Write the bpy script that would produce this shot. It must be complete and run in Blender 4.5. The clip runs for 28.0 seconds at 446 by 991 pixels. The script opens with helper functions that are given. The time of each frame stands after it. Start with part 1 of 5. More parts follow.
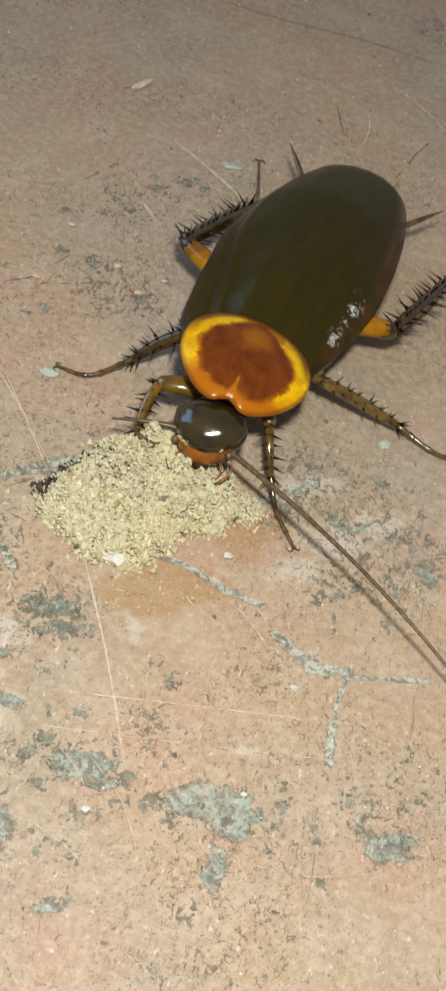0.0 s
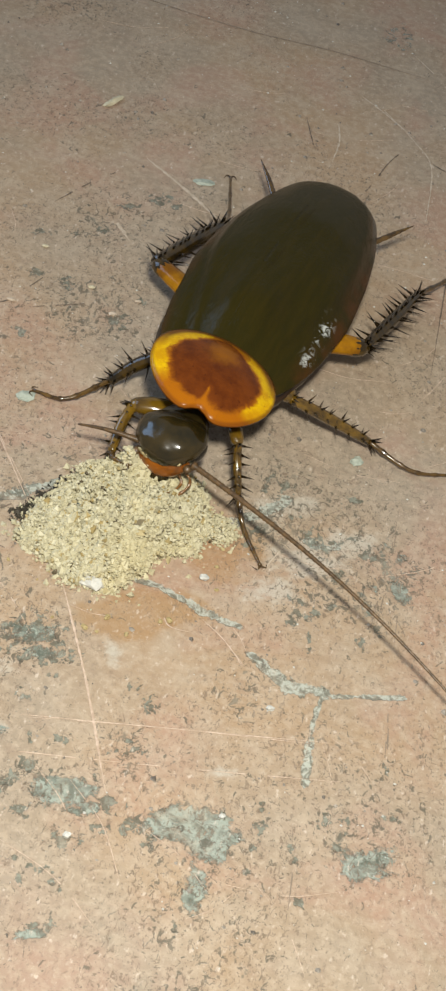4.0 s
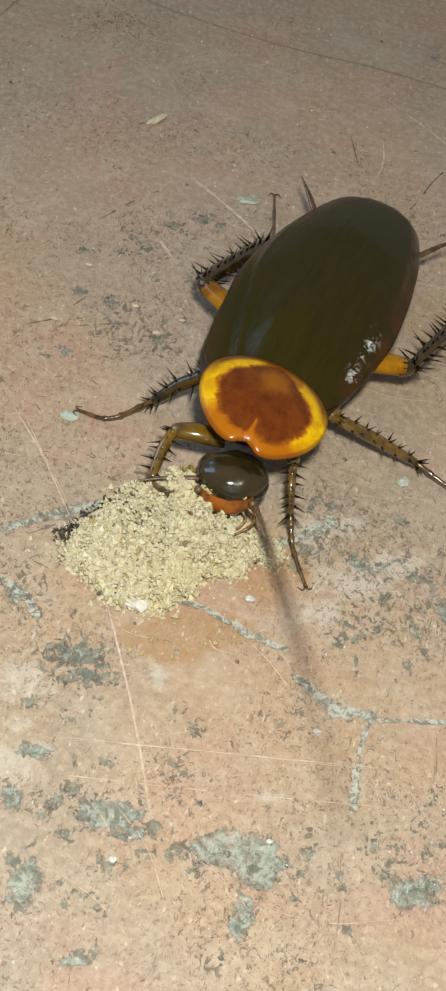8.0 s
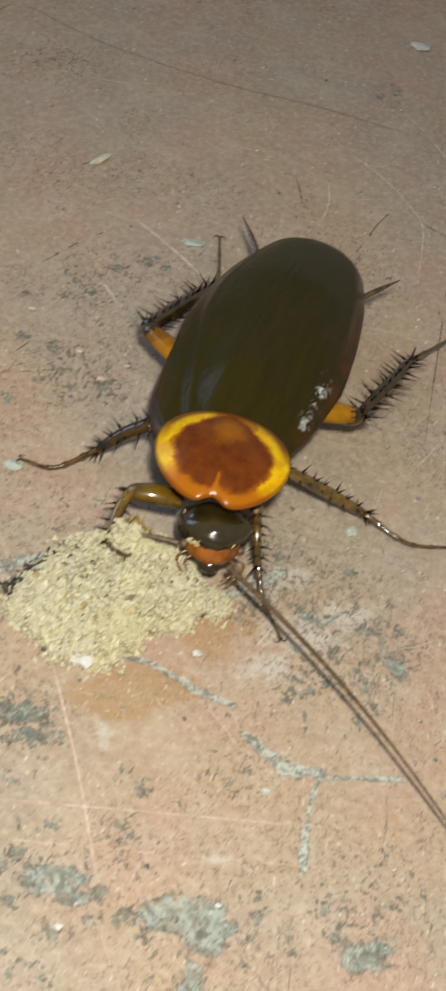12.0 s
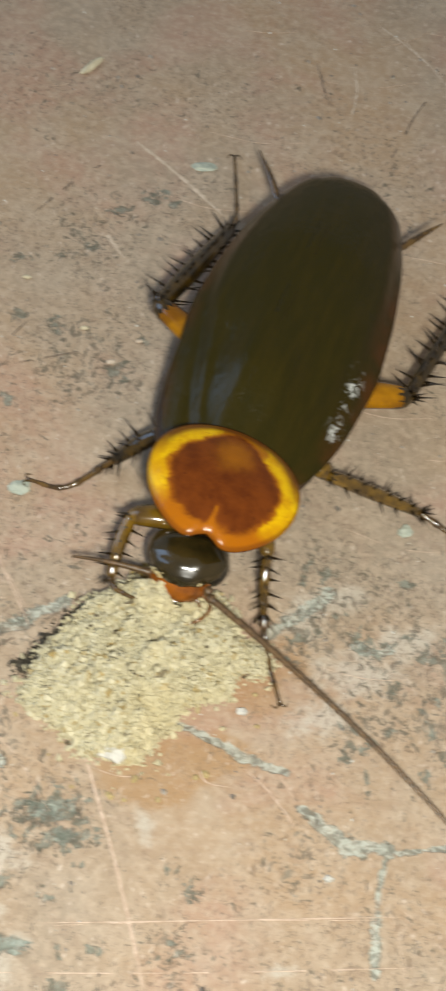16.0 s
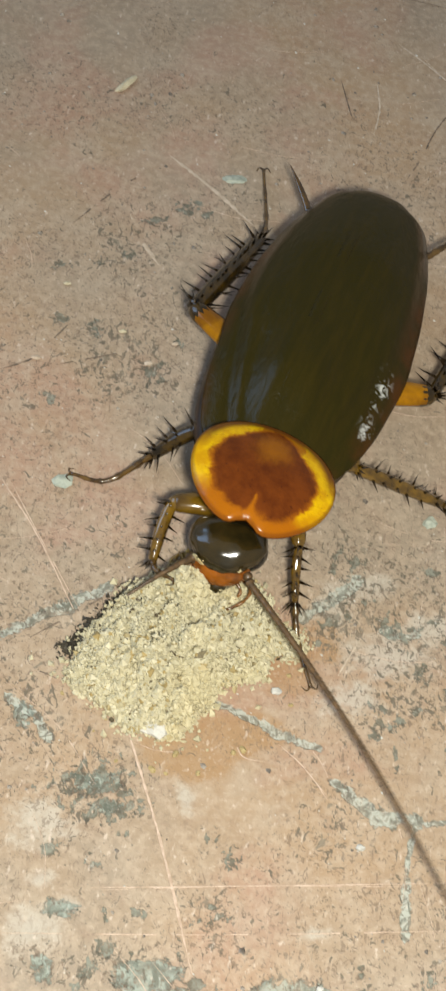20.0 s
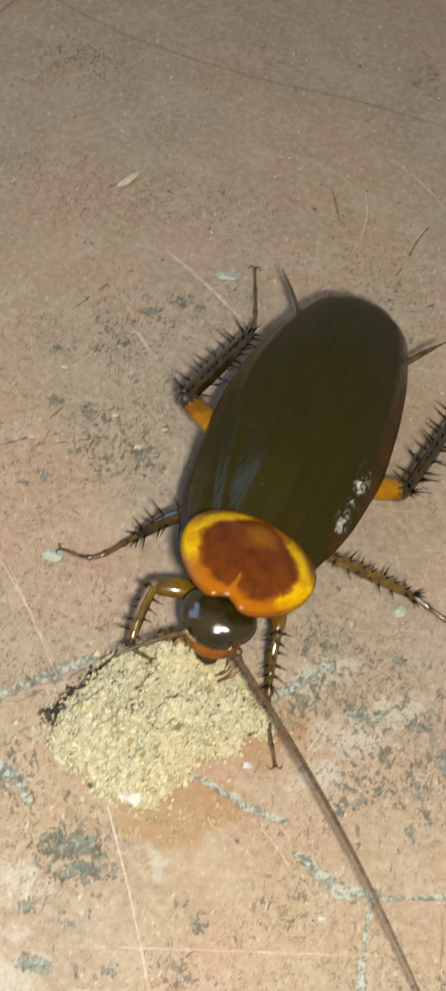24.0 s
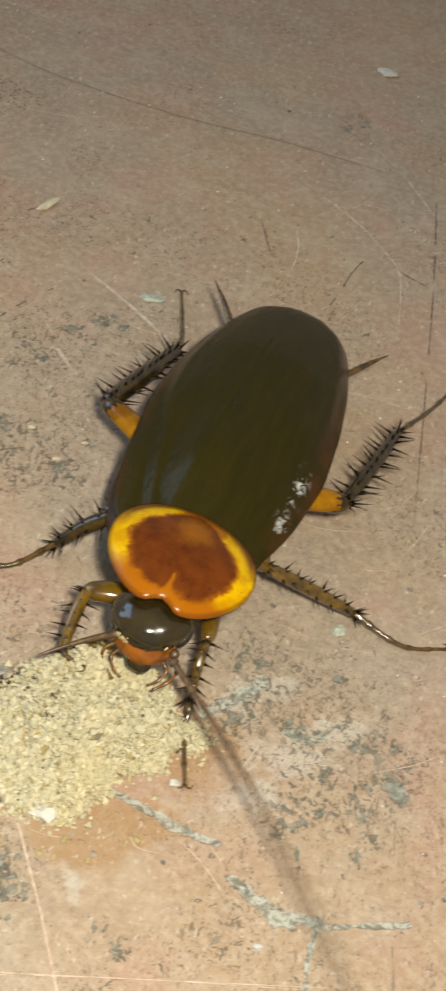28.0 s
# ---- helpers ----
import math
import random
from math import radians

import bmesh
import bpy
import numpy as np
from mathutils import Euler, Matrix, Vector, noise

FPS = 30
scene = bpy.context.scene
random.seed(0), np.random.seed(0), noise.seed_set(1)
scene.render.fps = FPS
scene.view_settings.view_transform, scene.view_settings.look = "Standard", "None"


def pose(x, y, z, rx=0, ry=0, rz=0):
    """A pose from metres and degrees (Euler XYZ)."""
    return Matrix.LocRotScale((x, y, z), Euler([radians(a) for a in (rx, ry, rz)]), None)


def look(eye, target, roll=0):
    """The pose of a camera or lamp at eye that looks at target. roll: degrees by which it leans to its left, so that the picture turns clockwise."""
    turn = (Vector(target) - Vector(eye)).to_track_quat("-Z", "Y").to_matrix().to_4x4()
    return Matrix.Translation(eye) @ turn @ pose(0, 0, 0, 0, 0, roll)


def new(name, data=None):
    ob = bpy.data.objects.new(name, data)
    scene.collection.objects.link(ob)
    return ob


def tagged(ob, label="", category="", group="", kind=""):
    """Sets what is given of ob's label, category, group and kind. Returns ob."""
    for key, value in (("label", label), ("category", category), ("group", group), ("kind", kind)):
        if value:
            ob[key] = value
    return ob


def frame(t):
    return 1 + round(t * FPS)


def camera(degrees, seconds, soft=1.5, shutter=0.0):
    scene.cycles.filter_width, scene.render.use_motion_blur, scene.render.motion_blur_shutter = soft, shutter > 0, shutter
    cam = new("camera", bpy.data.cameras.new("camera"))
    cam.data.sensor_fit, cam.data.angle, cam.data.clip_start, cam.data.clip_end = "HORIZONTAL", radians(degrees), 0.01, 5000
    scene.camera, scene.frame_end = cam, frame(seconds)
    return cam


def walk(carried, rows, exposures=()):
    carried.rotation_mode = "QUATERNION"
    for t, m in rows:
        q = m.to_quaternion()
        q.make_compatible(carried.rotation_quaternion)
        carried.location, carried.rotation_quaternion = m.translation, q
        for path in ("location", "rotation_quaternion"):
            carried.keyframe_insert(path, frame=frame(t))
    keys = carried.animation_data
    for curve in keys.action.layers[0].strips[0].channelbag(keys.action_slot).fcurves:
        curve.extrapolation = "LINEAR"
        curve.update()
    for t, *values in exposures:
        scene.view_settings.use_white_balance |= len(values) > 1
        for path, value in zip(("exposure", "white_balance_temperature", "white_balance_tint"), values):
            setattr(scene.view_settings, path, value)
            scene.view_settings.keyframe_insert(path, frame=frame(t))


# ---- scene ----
# All lengths below are in centimetres and are brought to metres by CM.
CM = 0.01


def pose_cm(x, y, z, rx=0, ry=0, rz=0):
    return pose(x * CM, y * CM, z * CM, rx, ry, rz)


# ---- camera ----
cam = camera(14.37, 28.0, soft=2.5, shutter=0.9)
PATH = [
    (0, 0.301, -10.011, 9.395, 44.56, -11.15, 11.92), (0.5, 0.445, -9.851, 9.327, 44.1, -10.12, 11.74),
    (1, 0.31, -9.768, 9.295, 44.46, -10.45, 11.63), (1.5, 0.289, -9.859, 9.525, 44.47, -10.48, 11.43),
    (2, 0.659, -10.046, 9.66, 43.22, -10.85, 10.5), (2.5, 0.668, -9.897, 9.602, 44.03, -10.76, 10.08),
    (3, 0.617, -9.928, 9.684, 44.11, -10.61, 10.3), (3.5, 0.359, -9.912, 9.831, 43.91, -10.72, 10.69),
    (5.5, 0.262, -9.956, 9.667, 44.69, -10.43, 11.1), (6, 0.366, -9.889, 9.761, 44.78, -10.29, 10.98),
    (6.5, 0.381, -9.851, 9.648, 44.06, -10.03, 11.6), (7, 0.227, -9.844, 9.793, 44.54, -10.28, 11.61),
    (7.5, 0.255, -9.816, 9.875, 44.56, -9.86, 11.73), (8, 0.204, -9.827, 9.721, 44.38, -10.01, 11.73),
    (8.5, 0.191, -9.83, 9.759, 44.6, -10.12, 11.47), (9, 0.045, -9.975, 9.934, 44.95, -9.86, 11.69),
    (9.5, 0.048, -9.945, 9.965, 45.27, -10.12, 11.29), (10, 0.029, -9.911, 9.834, 45.12, -10.71, 11.02),
    (10.5, 0.049, -9.872, 9.831, 44.95, -10.5, 10.95), (11, 0, -9.814, 9.814, 45.1, -11, 10.77),
    (11.5, -0.056, -9.838, 9.725, 45.17, -10.81, 10.82), (12, 0.073, -9.522, 9.756, 45.19, -11.4, 10.27),
    (12.5, 0.127, -9.159, 9.747, 45.14, -11.37, 10.02), (14.5, 0.081, -7.367, 10.224, 38.12, -10.11, 11.39),
    (15, -0.14, -7.075, 10.206, 36.57, -8.8, 10.33), (15.5, -0.284, -6.699, 10.202, 36, -9.24, 8.91),
    (16, -0.447, -6.641, 10.107, 35.1, -8.14, 8.14), (16.5, -0.641, -6.674, 10.109, 35.43, -7.29, 8.59),
    (17, -0.553, -6.799, 10.004, 35.12, -7.53, 8.56), (17.5, -0.533, -6.877, 10.374, 35.47, -7.63, 8.03),
    (18, -0.561, -6.922, 10.255, 35.77, -7.57, 8.09), (18.5, -0.566, -7.124, 10.469, 35.96, -7.9, 8.02),
    (19, -0.557, -7.201, 10.452, 36.04, -7.89, 7.95), (19.5, -0.528, -7.238, 10.531, 35.82, -7.73, 8.06),
    (20, -0.576, -7.24, 10.435, 36.04, -7.77, 8.24), (20.5, -0.632, -7.289, 10.478, 36.65, -7.96, 8.51),
    (21, -0.538, -7.308, 10.466, 36.05, -9.16, 8.47), (21.5, -0.622, -7.369, 10.413, 36.29, -9.82, 8.62),
    (23.5, -0.744, -7.375, 11.266, 35.62, -9.9, 9.28), (24, -0.781, -7.64, 10.979, 38.25, -10.52, 9.71),
    (24.5, -0.831, -7.781, 10.512, 38.34, -11.03, 9.97), (25, -0.863, -7.979, 10.064, 40.4, -12.23, 9.59),
    (25.5, -0.749, -7.95, 10.071, 42.01, -12.8, 8.57), (26, -0.864, -8.031, 9.602, 41.77, -12.18, 9.02),
    (26.5, -0.722, -8.066, 9.54, 42.85, -11.38, 8.42), (27, -0.789, -8.03, 9.342, 43.46, -11.96, 8.57),
    (27.5, -0.677, -7.975, 9.289, 44.38, -12.35, 8.29), (28, -0.475, -7.992, 9.243, 45.15, -12.78, 8.01),
]
EXPOSURES = [(0, -0.05, 6300, 10), (12.5, -0.05, 6300, 10), (14.5, 0.07, 6370, 10), (18, -0.02, 6370, 10), (21.5, 0.07, 6370, 10), (24, 0.08, 6500, 10), (28, 0.09, 6800, 10)]
walk(cam, [(t, pose_cm(x, y, z, a, b, c)) for t, x, y, z, a, b, c in PATH], EXPOSURES)

# ---- light: dim room light from all round, one small white lamp held low beside the lens, an added cool lamp ----
world = bpy.data.worlds.new("room_light")
world.use_nodes = True
scene.world = world
world.node_tree.nodes["Background"].inputs["Color"].default_value = (1.0, 0.955, 0.89, 1)
world.node_tree.nodes["Background"].inputs["Strength"].default_value = 0.26
lamp_data = bpy.data.lights.new("torch", "SPOT")
lamp_data.energy = 0.96
lamp_data.color = (1.0, 0.965, 0.845)
lamp_data.shadow_soft_size = 0.005
lamp_data.spot_size, lamp_data.spot_blend = math.radians(84), 1.0
lamp = new("torch", lamp_data)
lamp.matrix_world = look((0.0045, -0.0770, 0.1035), (-0.002, -0.012, 0))
# unseen cool area lamp, added for the bluish sheen on wing and shield
sheen_lamp_data = bpy.data.lights.new("window_light", "AREA")
sheen_lamp_data.shape, sheen_lamp_data.size, sheen_lamp_data.size_y = "RECTANGLE", 0.9, 0.8
sheen_lamp_data.energy, sheen_lamp_data.color = 7.0, (0.42, 0.66, 1.0)
sheen_lamp = new("window_light", sheen_lamp_data)
sheen_lamp.matrix_world = look((-1.25, 0.35, 0.85), (0, 0.02, 0))
scene.view_settings.exposure = 0.0


# ---- materials ----
class Graph:
    """A node material: short calls that add one node each and return its output."""

    def __init__(self, name):
        self.mat = bpy.data.materials.new(name)
        self.mat.use_nodes = True
        self.nodes, self.links = self.mat.node_tree.nodes, self.mat.node_tree.links
        self.shader = self.nodes["Principled BSDF"]

    def put(self, socket, value):
        if isinstance(value, bpy.types.NodeSocket):
            self.links.new(value, socket)
        elif isinstance(value, tuple) and len(value) == 3 and socket.type == "RGBA":
            socket.default_value = (*value, 1)
        else:
            socket.default_value = value

    def node(self, kind, out=0, **inputs):
        n = self.nodes.new(kind)
        for key, value in inputs.items():
            self.put(n.inputs[key], value)
        return n.outputs[out]

    def where(self):
        return self.nodes.new("ShaderNodeTexCoord").outputs["Object"]

    def attribute(self, name):
        n = self.nodes.new("ShaderNodeAttribute")
        n.attribute_name = name
        return n.outputs["Fac"]

    def island(self):
        return self.nodes.new("ShaderNodeNewGeometry").outputs["Random Per Island"]

    def stretch(self, vec, scale, turn=(0, 0, 0)):
        n = self.nodes.new("ShaderNodeMapping")
        self.put(n.inputs["Vector"], vec)
        n.inputs["Scale"].default_value = scale
        n.inputs["Rotation"].default_value = turn
        return n.outputs[0]

    def noise(self, vec, per_cm, detail=4.0, rough=0.55, warp=0.0):
        return self.node("ShaderNodeTexNoise", 0, Vector=vec, Scale=per_cm * 100, Detail=detail, Roughness=rough, Distortion=warp)

    def math(self, op, a, b=0.0, c=0.0):
        n = self.nodes.new("ShaderNodeMath")
        n.operation = op
        for socket, value in zip(n.inputs, (a, b, c)):
            self.put(socket, value)
        return n.outputs[0]

    def step(self, value, low, high):
        n = self.nodes.new("ShaderNodeMapRange")
        n.interpolation_type = "SMOOTHSTEP"
        self.put(n.inputs["Value"], value)
        self.put(n.inputs["From Min"], low)
        self.put(n.inputs["From Max"], high)
        return n.outputs[0]

    def mix(self, fac, a, b, blend="MIX"):
        n = self.nodes.new("ShaderNodeMix")
        n.data_type, n.blend_type = "RGBA", blend
        self.put(n.inputs[0], fac)
        self.put(n.inputs[6], a)
        self.put(n.inputs[7], b)
        return n.outputs[2]

    def bump(self, height, strength=0.3, cm=0.01):
        self.put(self.shader.inputs["Normal"], self.node("ShaderNodeBump", 0, Height=height, Strength=strength, Distance=cm * CM))

    def done(self, color, rough=0.5, **more):
        self.put(self.shader.inputs["Base Color"], color)
        self.put(self.shader.inputs["Roughness"], rough)
        for key, value in more.items():
            self.put(self.shader.inputs[key.replace("_", " ")], value)
        return self.mat


def floor_material():
    g = Graph("worn_floor_paint")
    p = g.where()
    broad = g.noise(p, 0.30, 4, 0.6)
    medium = g.noise(p, 2.2, 4, 0.6)
    fine = g.noise(p, 14, 5, 0.65)
    color = g.mix(g.step(broad, 0.38, 0.62), (0.290, 0.236, 0.176), (0.342, 0.240, 0.150))
    color = g.mix(g.math("MULTIPLY", g.step(g.noise(p, 0.75, 4, 0.6, 0.6), 0.46, 0.64), 0.60), color, (0.358, 0.218, 0.158))
    color = g.mix(g.math("MULTIPLY", g.step(medium, 0.45, 0.72), 0.55), color, (0.390, 0.318, 0.238))
    color = g.mix(g.math("MULTIPLY", g.step(g.noise(p, 5.5, 4, 0.6), 0.52, 0.72), 0.40), color, (0.262, 0.180, 0.125))
    color = g.mix(g.math("MULTIPLY", g.step(fine, 0.42, 0.64), 0.45), color, (0.46, 0.365, 0.268))
    # greasy stain round the crumbs
    oil = g.step(g.math("ADD", g.attribute("oil"), g.math("MULTIPLY", g.math("SUBTRACT", g.noise(p, 4, 5, 0.65), 0.5), 1.6)), 0.40, 0.85)
    color = g.mix(g.math("MULTIPLY", oil, 0.52), color, (0.31, 0.175, 0.068))
    # paint worn through to the grey-green coat below
    torn = g.math("ADD", g.attribute("chip"), g.math("MULTIPLY", g.math("SUBTRACT", g.noise(p, 9, 9, 0.78, 0.4), 0.5), 2.5))
    chip = g.step(torn, 0.56, 0.76)
    grey = g.mix(g.step(g.noise(p, 7, 4, 0.62, 0.9), 0.40, 0.60), (0.105, 0.130, 0.108), (0.275, 0.330, 0.285))
    grey = g.mix(g.math("MULTIPLY", g.step(g.noise(p, 15, 4, 0.6), 0.50, 0.68), 0.35), grey, (0.36, 0.40, 0.355))
    # dusty patches, with the glare of one scuff painted in
    dusty = g.math("ADD", g.attribute("dusty"), g.math("MULTIPLY", g.math("SUBTRACT", g.noise(p, 7, 5, 0.7), 0.5), 1.2))
    color = g.mix(g.math("MULTIPLY", g.step(dusty, 0.42, 0.90), 0.58), color, (0.47, 0.44, 0.375))
    color = g.mix(g.math("MULTIPLY", chip, 0.82), color, grey)
    worn = g.noise(p, 9, 6, 0.68, 0.4)
    line = g.math("ADD", g.attribute("streak"), g.math("MULTIPLY", g.math("SUBTRACT", worn, 0.5), 1.9))
    streak = g.step(line, 0.49, 0.63)
    color = g.mix(g.math("MULTIPLY", streak, 0.75), color, g.mix(g.step(g.noise(p, 10, 5, 0.66, 1.4), 0.40, 0.56), (0.100, 0.122, 0.104), (0.410, 0.450, 0.395)))
    crumble = g.noise(g.stretch(p, (1, 0.8, 1), (0, 0, 0.3)), 17, 6, 0.66, 0.3)
    edge = g.math("SUBTRACT", 0.70, g.math("MULTIPLY", g.attribute("dark"), 0.305))
    dark = g.step(crumble, edge, g.math("ADD", edge, 0.030))
    color = g.mix(g.math("MULTIPLY", dark, 0.80), color, g.mix(g.step(g.noise(p, 11, 4, 0.65), 0.40, 0.62), (0.075, 0.082, 0.062), (0.190, 0.212, 0.174)))
    # dark flecks, thicker in the dirt patches and thinned far off to fit the soft view
    dirt = g.attribute("dirt")
    fleck = g.noise(g.stretch(p, (1, 0.75, 1), (0, 0, 0.5)), 16, 6, 0.66, 1.1)
    level = g.math("SUBTRACT", 0.624, g.math("MULTIPLY", dirt, 0.090))
    flecks = g.step(fleck, level, g.math("ADD", level, 0.035))
    tint = g.mix(g.noise(p, 6, 2), (0.060, 0.055, 0.040), (0.130, 0.115, 0.088))
    color = g.mix(g.math("MULTIPLY", flecks, 0.80), color, tint)
    coarse = g.noise(g.stretch(p, (1, 0.8, 1), (0, 0, -0.4)), 7.5, 7, 0.72, 0.4)
    lower = g.math("SUBTRACT", 0.668, g.math("MULTIPLY", dirt, 0.085))
    color = g.mix(g.math("MULTIPLY", g.step(coarse, lower, g.math("ADD", lower, 0.04)), 0.62), color, (0.125, 0.120, 0.092))
    specks = g.step(g.noise(p, 26, 5, 0.70, 0.5), 0.585, 0.635)
    amount = g.step(dirt, -0.7, 0.5)
    color = g.mix(g.math("MULTIPLY", specks, g.math("MULTIPLY", amount, 0.72)), color, (0.125, 0.095, 0.066))
    ticks = g.noise(g.stretch(p, (1, 0.6, 1), (0, 0, 0.9)), 30, 5, 0.62, 1.2)
    color = g.mix(g.math("MULTIPLY", g.step(ticks, 0.575, 0.610), g.math("MULTIPLY", amount, 0.70)), color, (0.165, 0.120, 0.085))
    # low end of the ticks: tiny pale glints put into the colour
    color = g.mix(g.math("MULTIPLY", g.step(ticks, 0.40, 0.35), 0.35), color, (0.50, 0.41, 0.32))
    veil = g.noise(g.stretch(p, (1, 0.7, 1), (0, 0, 0.2)), 3.2, 6, 0.72, 0.8)
    color = g.mix(g.math("MULTIPLY", g.step(veil, 0.52, 0.70), 0.36), color, (0.430, 0.352, 0.262))
    pale = g.step(g.noise(g.stretch(p, (1.0, 0.5, 1), (0, 0, -0.6)), 22, 3, 0.6), 0.62, 0.72)
    color = g.mix(g.math("MULTIPLY", pale, 0.5), color, (0.62, 0.52, 0.43))
    height = g.math("SUBTRACT", g.math("ADD", g.math("MULTIPLY", fine, 0.6), g.math("MULTIPLY", fleck, 0.5)), g.math("MULTIPLY", g.math("MAXIMUM", chip, g.math("MAXIMUM", dark, streak)), 0.6))
    g.bump(height, 0.65, 0.013)
    return g.done(color, g.math("ADD", 0.50, g.math("MULTIPLY", medium, 0.25)), Specular_IOR_Level=0.3)


def wing_material():
    g = Graph("dark_wing_chitin")
    p = g.where()
    along = g.noise(g.stretch(p, (3.5, 0.5, 1)), 5, 4, 0.6)
    edge = g.attribute("margin")
    color = g.mix(g.step(along, 0.35, 0.7), (0.0190, 0.0152, 0.0013), (0.0245, 0.0180, 0.0015))
    color = g.mix(g.math("MULTIPLY", g.step(edge, 0.74, 1.0), g.step(g.noise(p, 3, 3, 0.6), 0.30, 0.65)), color, (0.056, 0.021, 0.0036))
    # pale tail rim: thin wing edge with its reflection painted in
    color = g.mix(g.math("MULTIPLY", g.step(edge, 0.86, 0.93), g.attribute("tail")), color, (0.120, 0.118, 0.105))
    dust = g.math("MULTIPLY", g.attribute("dust"), g.step(g.noise(p, 14, 5, 0.7, 0.8), 0.52, 0.64))
    color = g.mix(dust, color, (0.55, 0.57, 0.54))
    wide = g.step(g.noise(p, 26, 3, 0.7), 0.73, 0.78)
    color = g.mix(g.math("MULTIPLY", wide, 0.12), color, (0.25, 0.24, 0.18))
    wrinkles = g.math("MULTIPLY", g.noise(g.stretch(p, (1, 0.55, 1), (0, 0, 0.5)), 11, 5, 0.65, 0.8), 1.3)
    grain = g.math("MULTIPLY", g.noise(g.stretch(p, (1, 0.35, 1), (0, 0, 0.2)), 24, 4), 0.7)
    g.bump(g.math("ADD", g.math("ADD", along, wrinkles), grain), 0.48, 0.014)
    rough = g.math("ADD", 0.25, g.math("MULTIPLY", dust, 0.4))
    return g.done(color, rough, Specular_IOR_Level=0.20)


def shield_material():
    g = Graph("pronotum_chitin")
    p = g.where()
    ragged = g.math("MULTIPLY", g.math("SUBTRACT", g.noise(p, 8, 6, 0.68, 0.5), 0.5), 0.85)
    streaks = g.math("SUBTRACT", g.noise(g.stretch(p, (1.6, 0.45, 1)), 13, 4, 0.6, 0.3), 0.5)
    patch = g.math("ADD", g.attribute("patch"), ragged)
    yellow = g.mix(g.step(g.noise(p, 7, 5, 0.65), 0.36, 0.62), (0.62, 0.385, 0.001), (0.47, 0.235, 0.001))
    rim = g.attribute("rim")
    front = g.math("ADD", g.attribute("front"), g.math("MULTIPLY", ragged, 0.5))
    yellow = g.mix(g.step(front, 0.15, 0.85), yellow, (0.31, 0.096, 0.002))
    hind = g.math("ADD", g.attribute("hind"), g.math("MULTIPLY", streaks, 1.5))
    yellow = g.mix(g.math("MULTIPLY", g.step(hind, 0.35, 0.75), 0.85), yellow, (0.26, 0.078, 0.003))
    dots = g.math("MULTIPLY", g.step(g.noise(p, 34, 3, 0.6, 0.3), 0.64, 0.70), 0.55)
    yellow = g.mix(dots, yellow, (0.20, 0.070, 0.004))
    brown = g.mix(g.step(g.noise(p, 7, 5, 0.65), 0.3, 0.7), (0.130, 0.0315, 0.0040), (0.078, 0.0170, 0.0026))
    brown = g.mix(g.step(g.noise(p, 26, 4, 0.65), 0.60, 0.72), brown, (0.060, 0.014, 0.003))
    saddle = g.math("ADD", g.attribute("saddle"), g.math("MULTIPLY", streaks, 0.7))
    brown = g.mix(g.math("MULTIPLY", g.step(saddle, 0.20, 0.95), 0.85), brown, (0.225, 0.076, 0.0040))
    color = g.mix(g.step(patch, 0.22, 0.48), yellow, (0.30, 0.092, 0.003))
    color = g.mix(g.step(patch, 0.34, 0.66), color, brown)
    color = g.mix(g.math("MULTIPLY", g.attribute("nape"), 0.92), color, (0.085, 0.026, 0.004))
    color = g.mix(g.math("MULTIPLY", g.step(rim, 0.975, 1.03), 0.6), color, (0.120, 0.033, 0.004))
    g.bump(g.math("ADD", g.noise(p, 9, 5, 0.6), g.math("MULTIPLY", g.noise(p, 30, 3, 0.6), 0.35)), 0.34, 0.016)
    return g.done(color, 0.19, Specular_IOR_Level=0.20)


def plain(name, one, two, per_cm=10, rough=0.35, relief=0.15, stretch=(1, 1, 1), **more):
    g = Graph(name)
    p = g.stretch(g.where(), stretch)
    n = g.noise(p, per_cm, 4, 0.6)
    g.bump(n, relief, 0.01)
    return g.done(g.mix(g.step(n, 0.32, 0.68), one, two), rough, **more)


def crumb_material():
    g = Graph("crumbs")
    tone = g.island()
    color = g.mix(tone, (0.415, 0.374, 0.238), (0.545, 0.502, 0.352))
    color = g.mix(g.step(tone, 0.93, 0.96), color, (0.33, 0.245, 0.095))
    # rare near-black grains paint in the shaded pits between crumbs
    color = g.mix(g.step(tone, 0.988, 0.991), color, (0.085, 0.065, 0.035))
    color = g.mix(g.step(g.noise(g.where(), 1.6, 3), 0.45, 0.7), color, (0.49, 0.432, 0.262))
    g.bump(g.noise(g.where(), 60, 3), 0.3, 0.01)
    return g.done(color, 0.7)


MAT_FLOOR = floor_material()
MAT_WING = wing_material()
MAT_SHIELD = shield_material()
MAT_CRUMB = crumb_material()
MAT_HEAD = plain("head_chitin", (0.013, 0.010, 0.003), (0.032, 0.021, 0.005), 5, 0.20, 0.16, Coat_Weight=0.5, Coat_Roughness=0.10)
MAT_FACE = plain("face_chitin", (0.270, 0.080, 0.006), (0.110, 0.034, 0.004), 8, 0.18, 0.25, Coat_Weight=0.4, Coat_Roughness=0.08)
MAT_EYE = plain("eye_facets", (0.004, 0.004, 0.004), (0.010, 0.009, 0.008), 60, 0.22, 0.10)
MAT_OCELLUS = plain("cream_spot", (0.66, 0.56, 0.32), (0.50, 0.40, 0.20), 12, 0.35, 0.1)
MAT_FEMUR = plain("femur_chitin", (0.300, 0.132, 0.001), (0.135, 0.050, 0.001), 5, 0.22, 0.25, (1, 1, 0.5), Specular_IOR_Level=0.2, Coat_Weight=0.3, Coat_Roughness=0.05)
